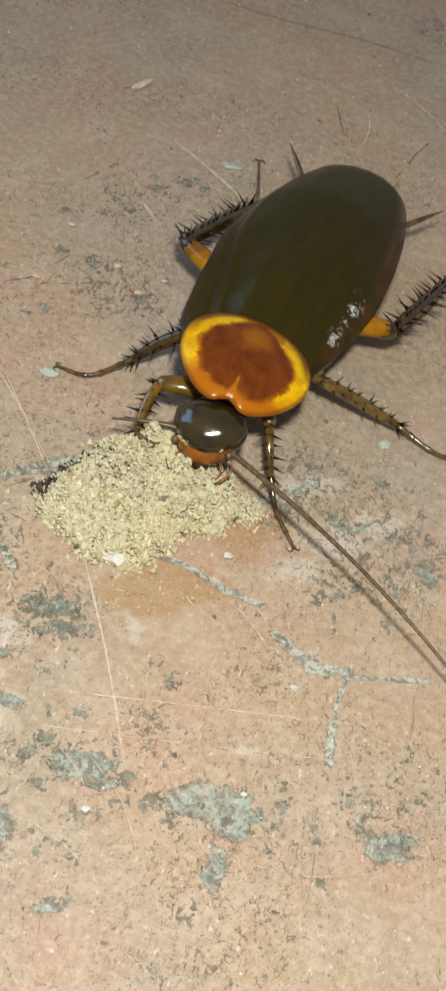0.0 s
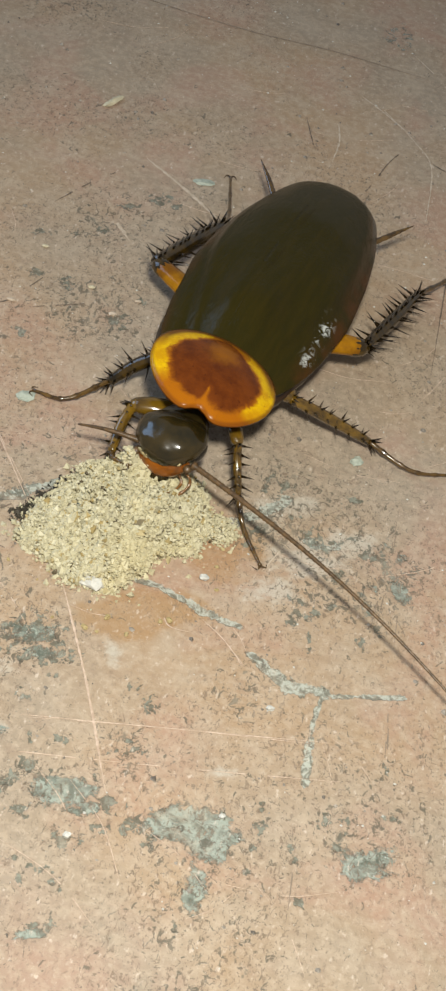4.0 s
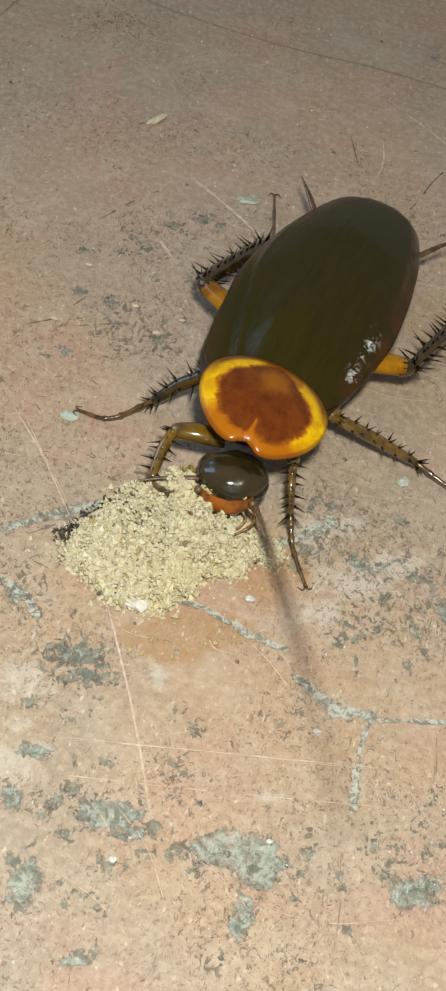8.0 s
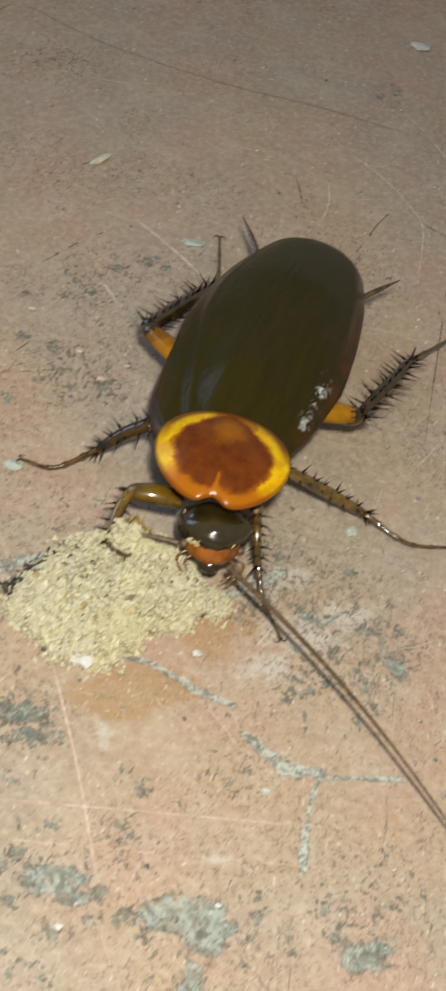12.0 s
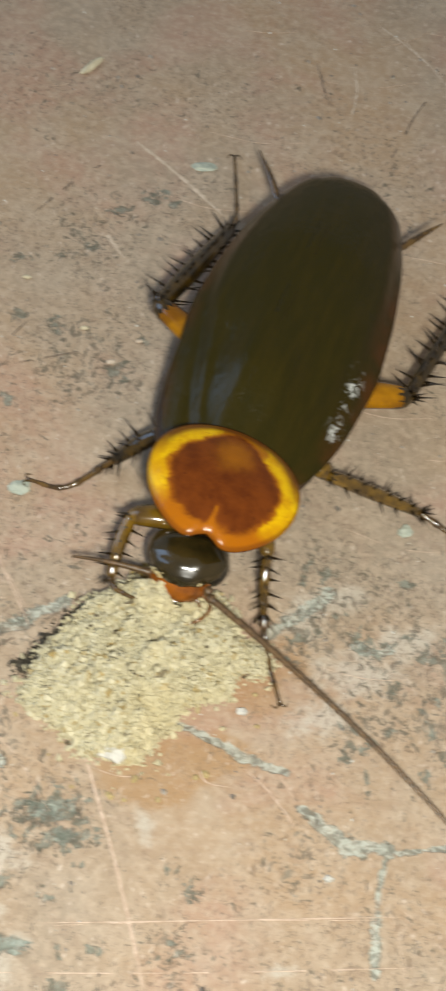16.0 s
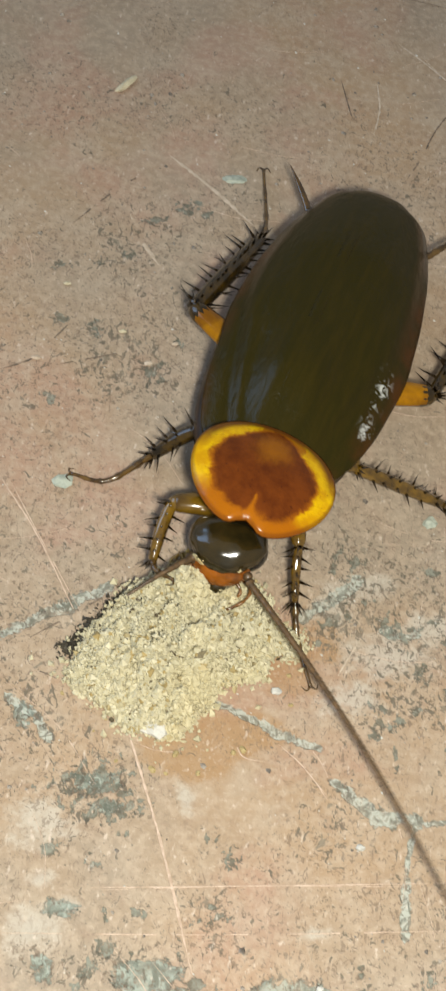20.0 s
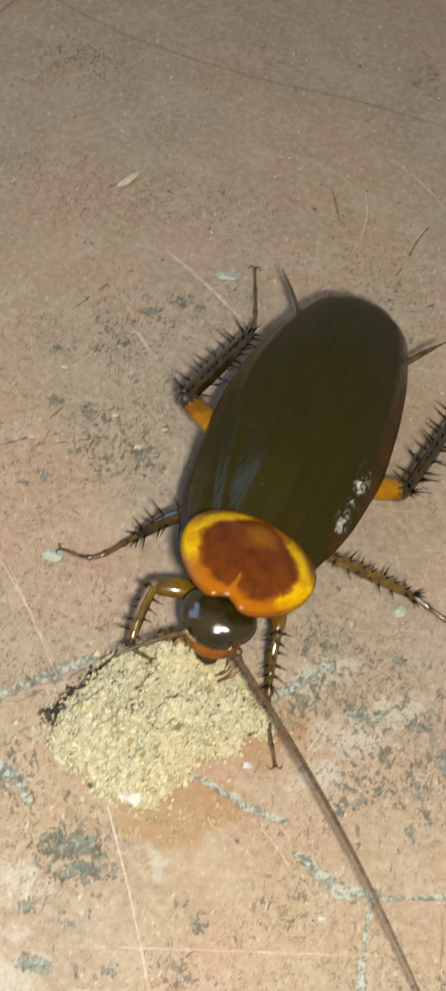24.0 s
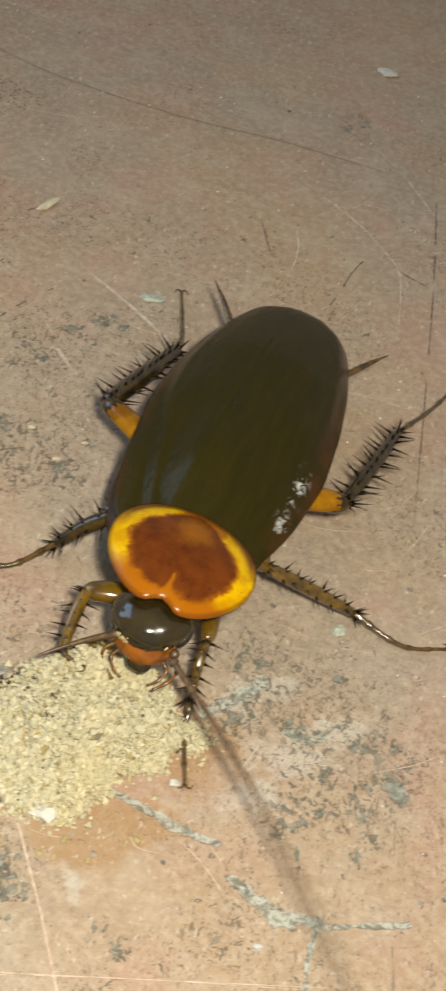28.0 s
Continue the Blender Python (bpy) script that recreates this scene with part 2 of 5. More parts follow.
MAT_OLIVE_FEMUR = plain("olive_femur_chitin", (0.135, 0.074, 0.005), (0.060, 0.031, 0.004), 5, 0.18, 0.25, (1, 1, 0.5), Coat_Weight=0.6, Coat_Roughness=0.10)
MAT_TIBIA = plain("tibia_chitin", (0.050, 0.028, 0.004), (0.012, 0.008, 0.003), 9, 0.22, 0.60, Specular_IOR_Level=0.25, Coat_Weight=0.7, Coat_Roughness=0.05)
MAT_LIGHT_TIBIA = plain("light_tibia_chitin", (0.150, 0.082, 0.008), (0.044, 0.024, 0.004), 8, 0.13, 0.60, Coat_Weight=1.0, Coat_Roughness=0.07)
MAT_TARSUS = plain("tarsus_chitin", (0.110, 0.060, 0.014), (0.035, 0.019, 0.006), 14, 0.20, 0.30, Coat_Weight=0.7, Coat_Roughness=0.06)
MAT_PALP = plain("palp_chitin", (0.190, 0.085, 0.022), (0.085, 0.038, 0.010), 12, 0.25, 0.2)
MAT_SPINE = plain("spine_chitin", (0.036, 0.022, 0.008), (0.014, 0.009, 0.005), 14, 0.14, 0.05, Coat_Weight=1.0, Coat_Roughness=0.05)
MAT_ANTENNA = plain("antenna_chitin", (0.125, 0.072, 0.030), (0.050, 0.030, 0.014), 30, 0.38, 0.4)
MAT_BELLY = plain("belly_chitin", (0.045, 0.020, 0.008), (0.018, 0.009, 0.004), 6, 0.35, 0.2)
MAT_SCRATCH = plain("scratched_paint", (0.56, 0.43, 0.335), (0.40, 0.29, 0.21), 16, 0.6, 0.2)
MAT_SCUFF = plain("scuffed_paint", (0.52, 0.43, 0.335), (0.40, 0.32, 0.24), 20, 0.6, 0.3)
MAT_CRACK = plain("dirt_in_crack", (0.075, 0.062, 0.048), (0.19, 0.138, 0.10), 14, 0.8, 0.3)
MAT_OLD_CRACK = plain("old_crack", (0.190, 0.148, 0.108), (0.27, 0.205, 0.150), 11, 0.8, 0.3)
MAT_PLASTER = plain("pale_plaster", (0.57, 0.56, 0.51), (0.42, 0.41, 0.37), 14, 0.7, 0.4)
MAT_GREEN_FLAKE = plain("grey_green_flake", (0.42, 0.45, 0.37), (0.26, 0.29, 0.24), 14, 0.65, 0.4)
MAT_HUSK = plain("dry_husk", (0.58, 0.53, 0.38), (0.42, 0.37, 0.25), 14, 0.6, 0.3, (1, 0.4, 1))
# near-black, for dirt and the shade painted in under the heap's edge
MAT_DIRT_SHADE = plain("dirt_and_shade", (0.022, 0.019, 0.013), (0.060, 0.050, 0.034), 18, 0.75, 0.4)
MAT_TOAST = plain("toasted_crumbs", (0.50, 0.38, 0.13), (0.22, 0.13, 0.035), 22, 0.5, 0.3)
MAT_GRIT = plain("grit", (0.34, 0.30, 0.25), (0.10, 0.085, 0.07), 9, 0.7, 0.3)


# ---- mesh helpers ----
def finish(bm, name, material, smooth=True):
    for v in bm.verts:
        v.co *= CM
    bmesh.ops.recalc_face_normals(bm, faces=bm.faces)
    me = bpy.data.meshes.new(name)
    bm.to_mesh(me)
    bm.free()
    me.polygons.foreach_set("use_smooth", [smooth] * len(me.polygons))
    me.materials.append(material)
    return me


def part(name, bm, material, parent=None, label="", smooth=True):
    ob = new(name, finish(bm, name, material, smooth))
    ob.parent = parent
    if label:
        tagged(ob, label)
    return ob


def thing(name, bm, material, label, category, group="", kind="", smooth=True):
    return tagged(part(name, bm, material, None, "", smooth), label, category, group, kind)


def bezier(points, n):
    """A smooth run of n+1 points through the given ones."""
    pts = [Vector(p) for p in points]
    pts = [2 * pts[0] - pts[1]] + pts + [2 * pts[-1] - pts[-2]]
    out, runs = [], len(pts) - 3
    for k in range(n + 1):
        s = min(k / n * runs, runs - 1e-6)
        i, f = int(s), s - int(s)
        a, b, c, d = pts[i : i + 4]
        out.append(0.5 * (2 * b + (c - a) * f + (2 * a - 5 * b + 4 * c - d) * f * f + (3 * b - a - 3 * c + d) * f**3))
    return out


def tube(bm, points, radii, sides=10, flat=1.0):
    """A closed tube along the points; flat squeezes it across, in height."""
    rings = []
    for k, p in enumerate(points):
        way = (points[min(k + 1, len(points) - 1)] - points[max(k - 1, 0)]).normalized()
        side = way.cross(Vector((0, 0, 1)))
        side = side.normalized() if side.length > 1e-4 else Vector((1, 0, 0))
        up = side.cross(way)
        rings.append([bm.verts.new(p + radii[k] * (math.cos(a) * side + flat * math.sin(a) * up)) for a in [2 * math.pi * j / sides for j in range(sides)]])
    for a, b in zip(rings, rings[1:]):
        for j in range(sides):
            bm.faces.new((a[j], a[(j + 1) % sides], b[(j + 1) % sides], b[j]))
    bm.faces.new(rings[0])
    bm.faces.new(rings[-1])


def spike(bm, base, tip, radius):
    way = (tip - base).normalized()
    side = way.orthogonal().normalized()
    up = way.cross(side)
    ring = [bm.verts.new(base + radius * (math.cos(a) * side + math.sin(a) * up)) for a in (0, 1.26, 2.51, 3.77, 5.03)]
    top = bm.verts.new(tip)
    for j in range(5):
        bm.faces.new((ring[j], ring[(j + 1) % 5], top))
    bm.faces.new(ring)


def blob(bm, center, size, turn=(0, 0, 0), sub=3, rough=0.0, per=3.0):
    """A rounded lump; rough breaks up its surface."""
    made = bmesh.ops.create_icosphere(bm, subdivisions=sub, radius=1)["verts"]
    e = Euler(turn).to_matrix()
    for v in made:
        d = v.co.normalized()
        r = 1 + rough * noise.noise(d * per + Vector(center) * 7)
        v.co = e @ Vector((d.x * size[0] * r, d.y * size[1] * r, d.z * size[2] * r)) + Vector(center)
    return made


TABLES = {}


def value_noise(x, y, size, seed):
    """Smooth random heights from 0 to 1 with lumps of the given size, for arrays of places."""
    if seed not in TABLES:
        TABLES[seed] = np.random.RandomState(seed).rand(256, 256)
    table = TABLES[seed]
    fx, fy = x / size + 1000, y / size + 1000
    ix, iy = np.floor(fx).astype(int), np.floor(fy).astype(int)
    u, v = fx - ix, fy - iy
    u, v = u * u * (3 - 2 * u), v * v * (3 - 2 * v)
    a, b = table[ix % 256, iy % 256], table[(ix + 1) % 256, iy % 256]
    c, d = table[ix % 256, (iy + 1) % 256], table[(ix + 1) % 256, (iy + 1) % 256]
    return (a * (1 - u) + b * u) * (1 - v) + (c * (1 - u) + d * u) * v


def ragged_noise(x, y, size, seed):
    return sum(value_noise(x, y, size / 2**k, seed + k) / 2 ** (k + 1) for k in range(4)) / 0.9375


# ---- the floor: marks as centre, half-length and half-width vectors ----
GREY_PATCHES = [
    (-0.14, -3.14, 0.14, 0.05, 0.03, -0.13),
    (0.62, -3.17, 0.24, 0.08, 0.03, -0.14),
    (0.83, -3.25, 0.15, 0.05, 0.03, -0.19),
    (0.79, -3.6, 0.09, 0.03, 0.03, -0.18),
    (1.9, -3.09, 0.19, 0.06, 0.02, -0.14),
    (-0.56, -3.84, 0.12, 0.04, 0.05, -0.18),
    (-0.23, -3.18, 0.16, 0.03, 0.02, -0.12),
    (-0.79, -2.84, 0.12, 0.02, 0.01, -0.07),
]
GREY_PATCHES += [(-0.05, -3.26, 0.13, 0.05, 0.02, -0.05), (-0.85, -3.23, 0.06, 0.02, 0.03, -0.08), (-0.58, -3.91, 0.10, 0.04, 0.03, -0.07), (-0.12, -4.24, 0.10, 0.04, 0.01, -0.04)]
GREY_PATCHES += [(1.82, -0.63, 0.07, 0.02, 0.03, -0.10), (-1.32, -1.56, 0.07, 0.02, 0.03, -0.10), (-0.76, -1.95, 0.20, 0.07, 0.05, -0.10), (-0.66, -2.10, 0.14, 0.05, 0.03, -0.06)]
FAINT_PATCHES = [(0.89, 7.42, 0.24, 0.12, 0.04, -0.36), (1.80, -0.44, 0.16, 0.05, 0.02, -0.30), (1.62, -0.15, 0.12, 0.05, 0.02, -0.20), (1.58, -0.75, 0.10, 0.04, 0.02, -0.20)]
DIRT_PATCHES = [
    (-0.73, -1.99, 0.26, 0.09, 0.06, -0.22),
    (-0.57, -3.2, 0.24, 0.08, 0.04, -0.13),
    (-0.11, -3.53, 0.09, 0.03, 0.02, -0.1),
    (1.65, -2.94, 0.09, 0.03, 0.02, -0.17),
    (0.73, 0.21, 0.21, 0.05, 0.02, -0.21),
    (1.57, -0.2, 0.27, 0.1, 0.04, -0.33),
    (-1.22, -0.67, 0.34, 0.08, 0.02, -0.12),
    (-0.87, -3.19, 0.15, 0.03, 0.02, -0.1),
    (-1.31, 3.0, 0.32, 0.15, 0.08, -0.36),
    (-0.79, 3.5, 0.28, 0.13, 0.05, -0.25),
    (-1.2, -1.62, 0.16, 0.04, 0.06, -0.28),
    (0.23, -2.73, 0.12, 0.04, 0.04, -0.2),
    (1.67, -0.43, 0.3, 0.09, 0.04, -0.53),
    (0.65, 0.09, 0.17, 0.06, 0.02, -0.14),
    (0.11, -2.7, 0.24, 0.05, 0.04, -0.25),
    (0.84, -1.91, 0.18, 0.06, 0.04, -0.22),
    (-1.22, 1.73, 0.3, 0.13, 0.09, -0.4),
    (0.74, -0.37, 0.29, 0.11, 0.04, -0.26),
    (-1.12, 3.18, 0.44, 0.19, 0.06, -0.31),
    (-1.51, 5.46, 0.18, 0.09, 0.09, -0.45),
    (-2.49, 6.23, 0.42, 0.23, 0.09, -0.36),
]
DIRT_PATCHES += [(1.42, -0.70, 0.36, 0.10, 0.06, -0.34), (1.10, 0.10, 0.30, 0.08, 0.05, -0.22), (0.80, -0.10, 0.22, 0.06, 0.05, -0.24), (0.92, -0.12, 0.20, 0.07, 0.05, -0.16), (1.20, -0.42, 0.16, 0.05, 0.04, -0.10)]
OIL_PATCHES = [(0.66, -0.62, 0.10, 0.03, 0.03, -0.09), (-0.10, -1.52, 0.36, 0.12, 0.05, -0.20), (0.40, -0.80, 0.20, 0.08, 0.04, -0.22), (0.50, -0.45, 0.16, 0.06, 0.04, -0.22), (0.20, -1.35, 0.22, 0.05, 0.03, -0.16)]
GREY_STREAKS = [
    ([(-0.21, -1.2), (0.01, -1.2), (0.19, -1.26), (0.36, -1.33), (0.52, -1.36), (0.66, -1.37)], 0.030),
    ([(0.28, -1.29), (0.40, -1.345), (0.58, -1.37)], 0.043),
    ([(0.82, -1.61), (0.96, -1.71), (1.08, -1.79), (1.27, -1.77), (1.36, -1.78)], 0.050),
    ([(1.00, -1.74), (1.12, -1.80), (1.24, -1.79)], 0.067),
    ([(1.36, -1.83), (1.34, -2.11), (1.35, -2.38), (1.37, -2.63)], 0.019),
    ([(1.345, -2.2), (1.35, -2.38), (1.365, -2.6)], 0.034),
    ([(1.44, -1.78), (1.67, -1.71), (1.96, -1.62)], 0.024),
    ([(-1.43, -1.45), (-1.24, -1.54), (-1.12, -1.69)], 0.042),
    ([(0.45, -0.35), (0.56, -0.25), (0.68, -0.13), (0.80, 0.03)], 0.050),
    ([(1.02, -0.34), (1.14, -0.38), (1.26, -0.33)], 0.036),
    ([(-1.6, -0.98), (-1.42, -0.84), (-1.22, -0.67), (-0.94, -0.43)], 0.048),
]

# dark ragged chips: centre, half-length, half-width, all turned alike
CHIPS_BEFORE_HEAP = [
    (-0.79, -1.94, 0.27, 0.15), (-0.6, -2.09, 0.25, 0.10), (-0.5, -2.27, 0.04, 0.03), (-0.66, -2.5, 0.05, 0.06), (-0.88, -2.82, 0.02, 0.12),
    (-0.51, -3.02, 0.04, 0.08), (-0.56, -3.2, 0.09, 0.06), (-0.53, -2.81, 0.02, 0.1), (-0.32, -2.78, 0.06, 0.06), (-0.04, -2.92, 0.03, 0.06),
    (0.09, -3.17, 0.07, 0.08), (0.3, -3.27, 0.11, 0.1), (-0.62, -3.44, 0.02, 0.06), (-0.44, -3.41, 0.07, 0.05), (-0.1, -3.55, 0.11, 0.07),
    (0.1, -3.37, 0.07, 0.05), (-0.52, -3.73, 0.02, 0.11), (-0.38, -3.76, 0.05, 0.02), (-0.21, -3.78, 0.06, 0.03), (-0.29, -3.88, 0.03, 0.03),
    (-0.09, -3.86, 0.03, 0.05), (-0.69, -3.71, 0.07, 0.07), (-0.03, -4.15, 0.04, 0.04), (0.16, -2.71, 0.12, 0.05),
]
CHIPS_BESIDE_HEAP = [
    (0.2, -2.3, 0.05, 0.08), (0.06, -2.16, 0.05, 0.05), (1.01, -2.06, 0.03, 0.04), (1.11, -2.88, 0.04, 0.05), (1.12, -3.04, 0.06, 0.05),
    (1.11, -3.21, 0.03, 0.03), (1.09, -3.41, 0.03, 0.04), (1.48, -3.52, 0.02, 0.07), (1.36, -3.17, 0.02, 0.12), (1.9, -2.28, 0.02, 0.09),
    (1.7, -2.85, 0.02, 0.06), (1.58, -2.83, 0.08, 0.05), (1.67, -3.03, 0.06, 0.06), (1.97, -2.69, 0.06, 0.03), (1.58, -1.22, 0.03, 0.06),
    (1.65, -1.02, 0.04, 0.13), (1.65, -0.36, 0.04, 0.19), (1.22, -1.4, 0.03, 0.05), (1.08, -1.12, 0.09, 0.06),
    (1.3, -0.6, 0.09, 0.04), (1.51, -0.33, 0.11, 0.08), (-0.94, -2.46, 0.09, 0.05), (-0.3, -3.12, 0.06, 0.06), (-1.2, -0.66, 0.16, 0.05),
]
CHIPS_BESIDE_LEGS = [(0.77, 0.16, 0.08, 0.08), (1.29, 0.23, 0.1, 0.05), (1.04, -0.29, 0.09, 0.08), (1.19, -0.39, 0.07, 0.08), (1.3, -0.61, 0.06, 0.05), (1.19, -1.04, 0.04, 0.06), (1.05, -1.18, 0.07, 0.02), (0.63, 0.23, 0.04, 0.06), (0.62, 0.09, 0.05, 0.04), (0.77, 0.02, 0.06, 0.03), (1.19, -1.3, 0.02, 0.07), (1.35, -0.73, 0.05, 0.03), (0.9, -0.13, 0.05, 0.03), (1.39, -0.19, 0.07, 0.04), (-1.69, 1.12, 0.06, 0.07), (-0.97, 1.57, 0.1, 0.1), (-0.81, 1.91, 0.05, 0.05), (-1.77, 1.96, 0.08, 0.07), (-1.48, 1.9, 0.06, 0.09), (-0.96, 3.40, 0.13, 0.09), (-0.82, 3.38, 0.09, 0.06), (-1.20, 3.19, 0.12, 0.04), (-1.36, 2.74, 0.07, 0.07), (-1.57, 2.62, 0.05, 0.05), (-0.96, 1.62, 0.09, 0.08), (-1.88, 2.48, 0.07, 0.05)]
CHIPS_NEAR_EDGE = [
    (-0.87, -1.98, 0.08, 0.06), (-0.70, -1.90, 0.07, 0.08), (-0.72, -2.18, 0.11, 0.04), (-0.50, -2.05, 0.07, 0.05), (-0.66, -2.53, 0.03, 0.06), (-0.89, -2.80, 0.02, 0.09),
    (-0.69, -2.84, 0.02, 0.03), (-0.47, -3.04, 0.05, 0.06), (-0.62, -3.30, 0.05, 0.03), (-0.55, -3.14, 0.04, 0.03), (-0.78, -3.28, 0.04, 0.04), (-0.31, -2.80, 0.03, 0.04),
    (-0.31, -3.09, 0.05, 0.06), (-0.03, -3.00, 0.03, 0.06), (-0.43, -3.38, 0.05, 0.05), (-0.62, -3.55, 0.03, 0.02), (-0.06, -3.29, 0.06, 0.03), (0.14, -3.17, 0.04, 0.03),
    (0.06, -3.38, 0.04, 0.03), (-0.09, -3.53, 0.04, 0.06), (-0.37, -3.76, 0.03, 0.02), (-0.29, -3.91, 0.03, 0.05), (-0.04, -3.90, 0.03, 0.03),
]
CHIPS_ALONG_SEAM = [
    (-0.72, -3.68, 0.04, 0.05), (-0.52, -3.76, 0.02, 0.08), (-0.57, -4.01, 0.05, 0.05), (-0.11, -4.19, 0.09, 0.03), (0.34, -3.26, 0.04, 0.06), (0.43, -3.38, 0.04, 0.06),
    (0.12, -2.65, 0.03, 0.05), (0.20, -2.26, 0.02, 0.05), (0.79, -3.71, 0.05, 0.05), (0.74, -3.98, 0.02, 0.06), (1.12, -3.09, 0.02, 0.06), (1.51, -2.91, 0.02, 0.05),
    (1.54, -2.81, 0.04, 0.03), (1.70, -3.00, 0.04, 0.07), (1.70, -2.82, 0.02, 0.06), (1.98, -3.01, 0.07, 0.06), (1.86, -3.10, 0.05, 0.05), (1.37, -3.16, 0.02, 0.10),
    (1.45, -3.52, 0.02, 0.06), (1.38, -2.42, 0.02, 0.06), (1.58, -0.86, 0.02, 0.11), (1.54, -1.20, 0.02, 0.06), (2.02, -2.69, 0.03, 0.03),
]
CHIPS_RIGHT_OF_HEAP = [
    (0.62, 0.10, 0.048, 0.048), (0.77, 0.15, 0.064, 0.080), (0.65, 0.24, 0.032, 0.064), (0.77, 0.02, 0.032, 0.032), (1.08, -0.32, 0.080, 0.064), (1.18, -0.38, 0.064, 0.064),
    (1.24, -0.28, 0.096, 0.032), (1.31, -0.64, 0.048, 0.048), (1.19, -1.05, 0.048, 0.048), (1.05, -0.98, 0.064, 0.048), (0.76, -0.29, 0.032, 0.080), (0.63, -0.37, 0.064, 0.080),
    (0.56, -0.55, 0.048, 0.032), (1.31, -0.97, 0.048, 0.048), (1.03, -1.20, 0.064, 0.032), (1.36, 0.24, 0.048, 0.048),
]
# pale dusty patches; (0.58, -0.2) and (0.69, -0.08) include a scuff's painted glare
DUST_AND_GLARE_PATCHES = [(1.05, -0.55, 0.34, 0.26), (0.62, -0.30, 0.20, 0.16), (1.35, -0.25, 0.30, 0.16), (0.85, -0.95, 0.30, 0.16), (-1.05, -2.30, 0.26, 0.20), (-0.95, -3.0, 0.2, 0.2), (-0.77, -2.81, 0.1, 0.06), (-0.95, -2.67, 0.1, 0.08), (-0.16, -1.93, 0.07, 0.14), (0.79, -2.69, 0.12, 0.05), (0.58, -0.2, 0.16, 0.08), (0.69, -0.08, 0.20, 0.13), (0.92, 0.02, 0.22, 0.12)]
PALE_SCRATCHES = [
    [(-0.66, -1.42), (-0.27, -2.26), (0.07, -3.10)],
    [(-1.23, 3.98), (-0.83, 3.69), (-0.41, 3.34)],
    [(-1.43, 3.2), (-1.28, 2.92), (-1.1, 2.69)],
    [(0.4, -1.41), (0.57, -1.53), (0.77, -1.73)],
    [(0.6, 6.03), (0.89, 5.81), (1.22, 5.52)],
    [(-1.89, 0.33), (-1.51, -0.13), (-1.11, -0.73)],
    [(-1.81, 0.31), (-1.46, -0.18), (-1.09, -0.69)],
    [(-0.85, -2.71), (0.36, -2.45), (1.57, -2.18)],
    [(-1.14, -3.07), (0.21, -2.81), (1.62, -2.5)],
    [(0.83, 5.91), (1.23, 5.46), (1.45, 5.07), (1.49, 4.16)],
    [(0.45, 5.41), (0.5, 5.08), (0.48, 4.73)],
    [(1.04, 7.1), (1.39, 6.7), (1.8, 6.03)],
    [(-0.58, -2.67), (0.31, -2.46), (1.35, -2.25)],
    [(1.99, 2.26), (1.83, 1.84), (1.72, 1.6)],
    [(1.09, 3.31), (1.39, 3.31), (1.66, 3.29)],
    [(0.09, -1.4), (0.17, -1.55), (0.33, -1.56)],
    [(0.58, -1.52), (0.68, -1.64), (0.77, -1.75)],
]
DARK_CRACKS = [
    [(-3.1, 7.14), (-2.15, 6.82), (-0.87, 6.69), (0.23, 6.74), (1.25, 6.68)],
    [(0.79, 4.2), (0.92, 4.57), (1.06, 5.07), (1.42, 5.75)],
    [(1.72, 6.64), (1.77, 4.83), (1.77, 1.96)],
    [(0.12, 5.37), (0.21, 5.08), (0.31, 4.77)],
    [(1.78, 0.3), (1.82, -1.09), (1.89, -2.37)],
    [(-1.45, -1.02), (-1.18, -0.75), (-0.86, -0.42)],
    [(-1.87, 2.96), (-1.63, 3.38), (-1.35, 3.77)],
    [(1.33, -2.89), (1.38, -3.32), (1.41, -3.69)],
    [(1.43, 5.16), (1.64, 5.06), (1.85, 5.0)],
    [(-1.54, -1.23), (-1.29, -1.21), (-1.15, -1.24)],
    [(1.69, 0.26), (1.68, -0.26), (1.61, -1.27)],
    [(0.18, 5.23), (0.25, 5.02), (0.35, 4.82)],
]
DARK_CRACKS += [[(-3.68, 5.76), (-3.5, 6.5), (-3.26, 7.1)], [(-2.1, 1.31), (-1.88, 1.49), (-1.76, 1.74), (-1.67, 1.93)], [(-1.67, 1.48), (-1.4, 1.62), (-1.04, 1.81)], [(1.36, -2.63), (1.37, -3.0), (1.4, -3.43), (1.41, -3.69)], [(1.69, 0.28), (1.7, -0.4), (1.66, -1.09)], [(1.85, -1.66), (1.91, -2.36)]]


def patch_mask(x, y, patches, seed):
    """1 inside the patches, falling to 0 at about twice their size."""
    best = np.zeros_like(x)
    warp = ragged_noise(x, y, 0.35, seed) - 0.5
    for cx, cy, ax, ay, bx, by in patches:
        det = ax * by - ay * bx
        u = ((x - cx) * by - (y - cy) * bx) / det
        v = (ax * (y - cy) - ay * (x - cx)) / det
        best = np.maximum(best, np.clip(1.45 - 0.85 * np.sqrt(u * u + v * v) + 0.9 * warp, 0, 1))
    return best


def line_mask(x, y):
    """Half along the sides of the grey streaks, 1 in their middle."""
    best = np.zeros_like(x)
    warp = ragged_noise(x, y, 0.2, 61) - 0.5
    for run, width in GREY_STREAKS:
        for (ax, ay), (bx, by) in zip(run, run[1:]):
            dx, dy = bx - ax, by - ay
            s = np.clip(((x - ax) * dx + (y - ay) * dy) / (dx * dx + dy * dy), 0, 1)
            far = np.hypot(x - ax - s * dx, y - ay - s * dy)
            best = np.maximum(best, np.clip(1.0 - 0.5 * far / width + 0.25 * warp, 0, 1))
    return best


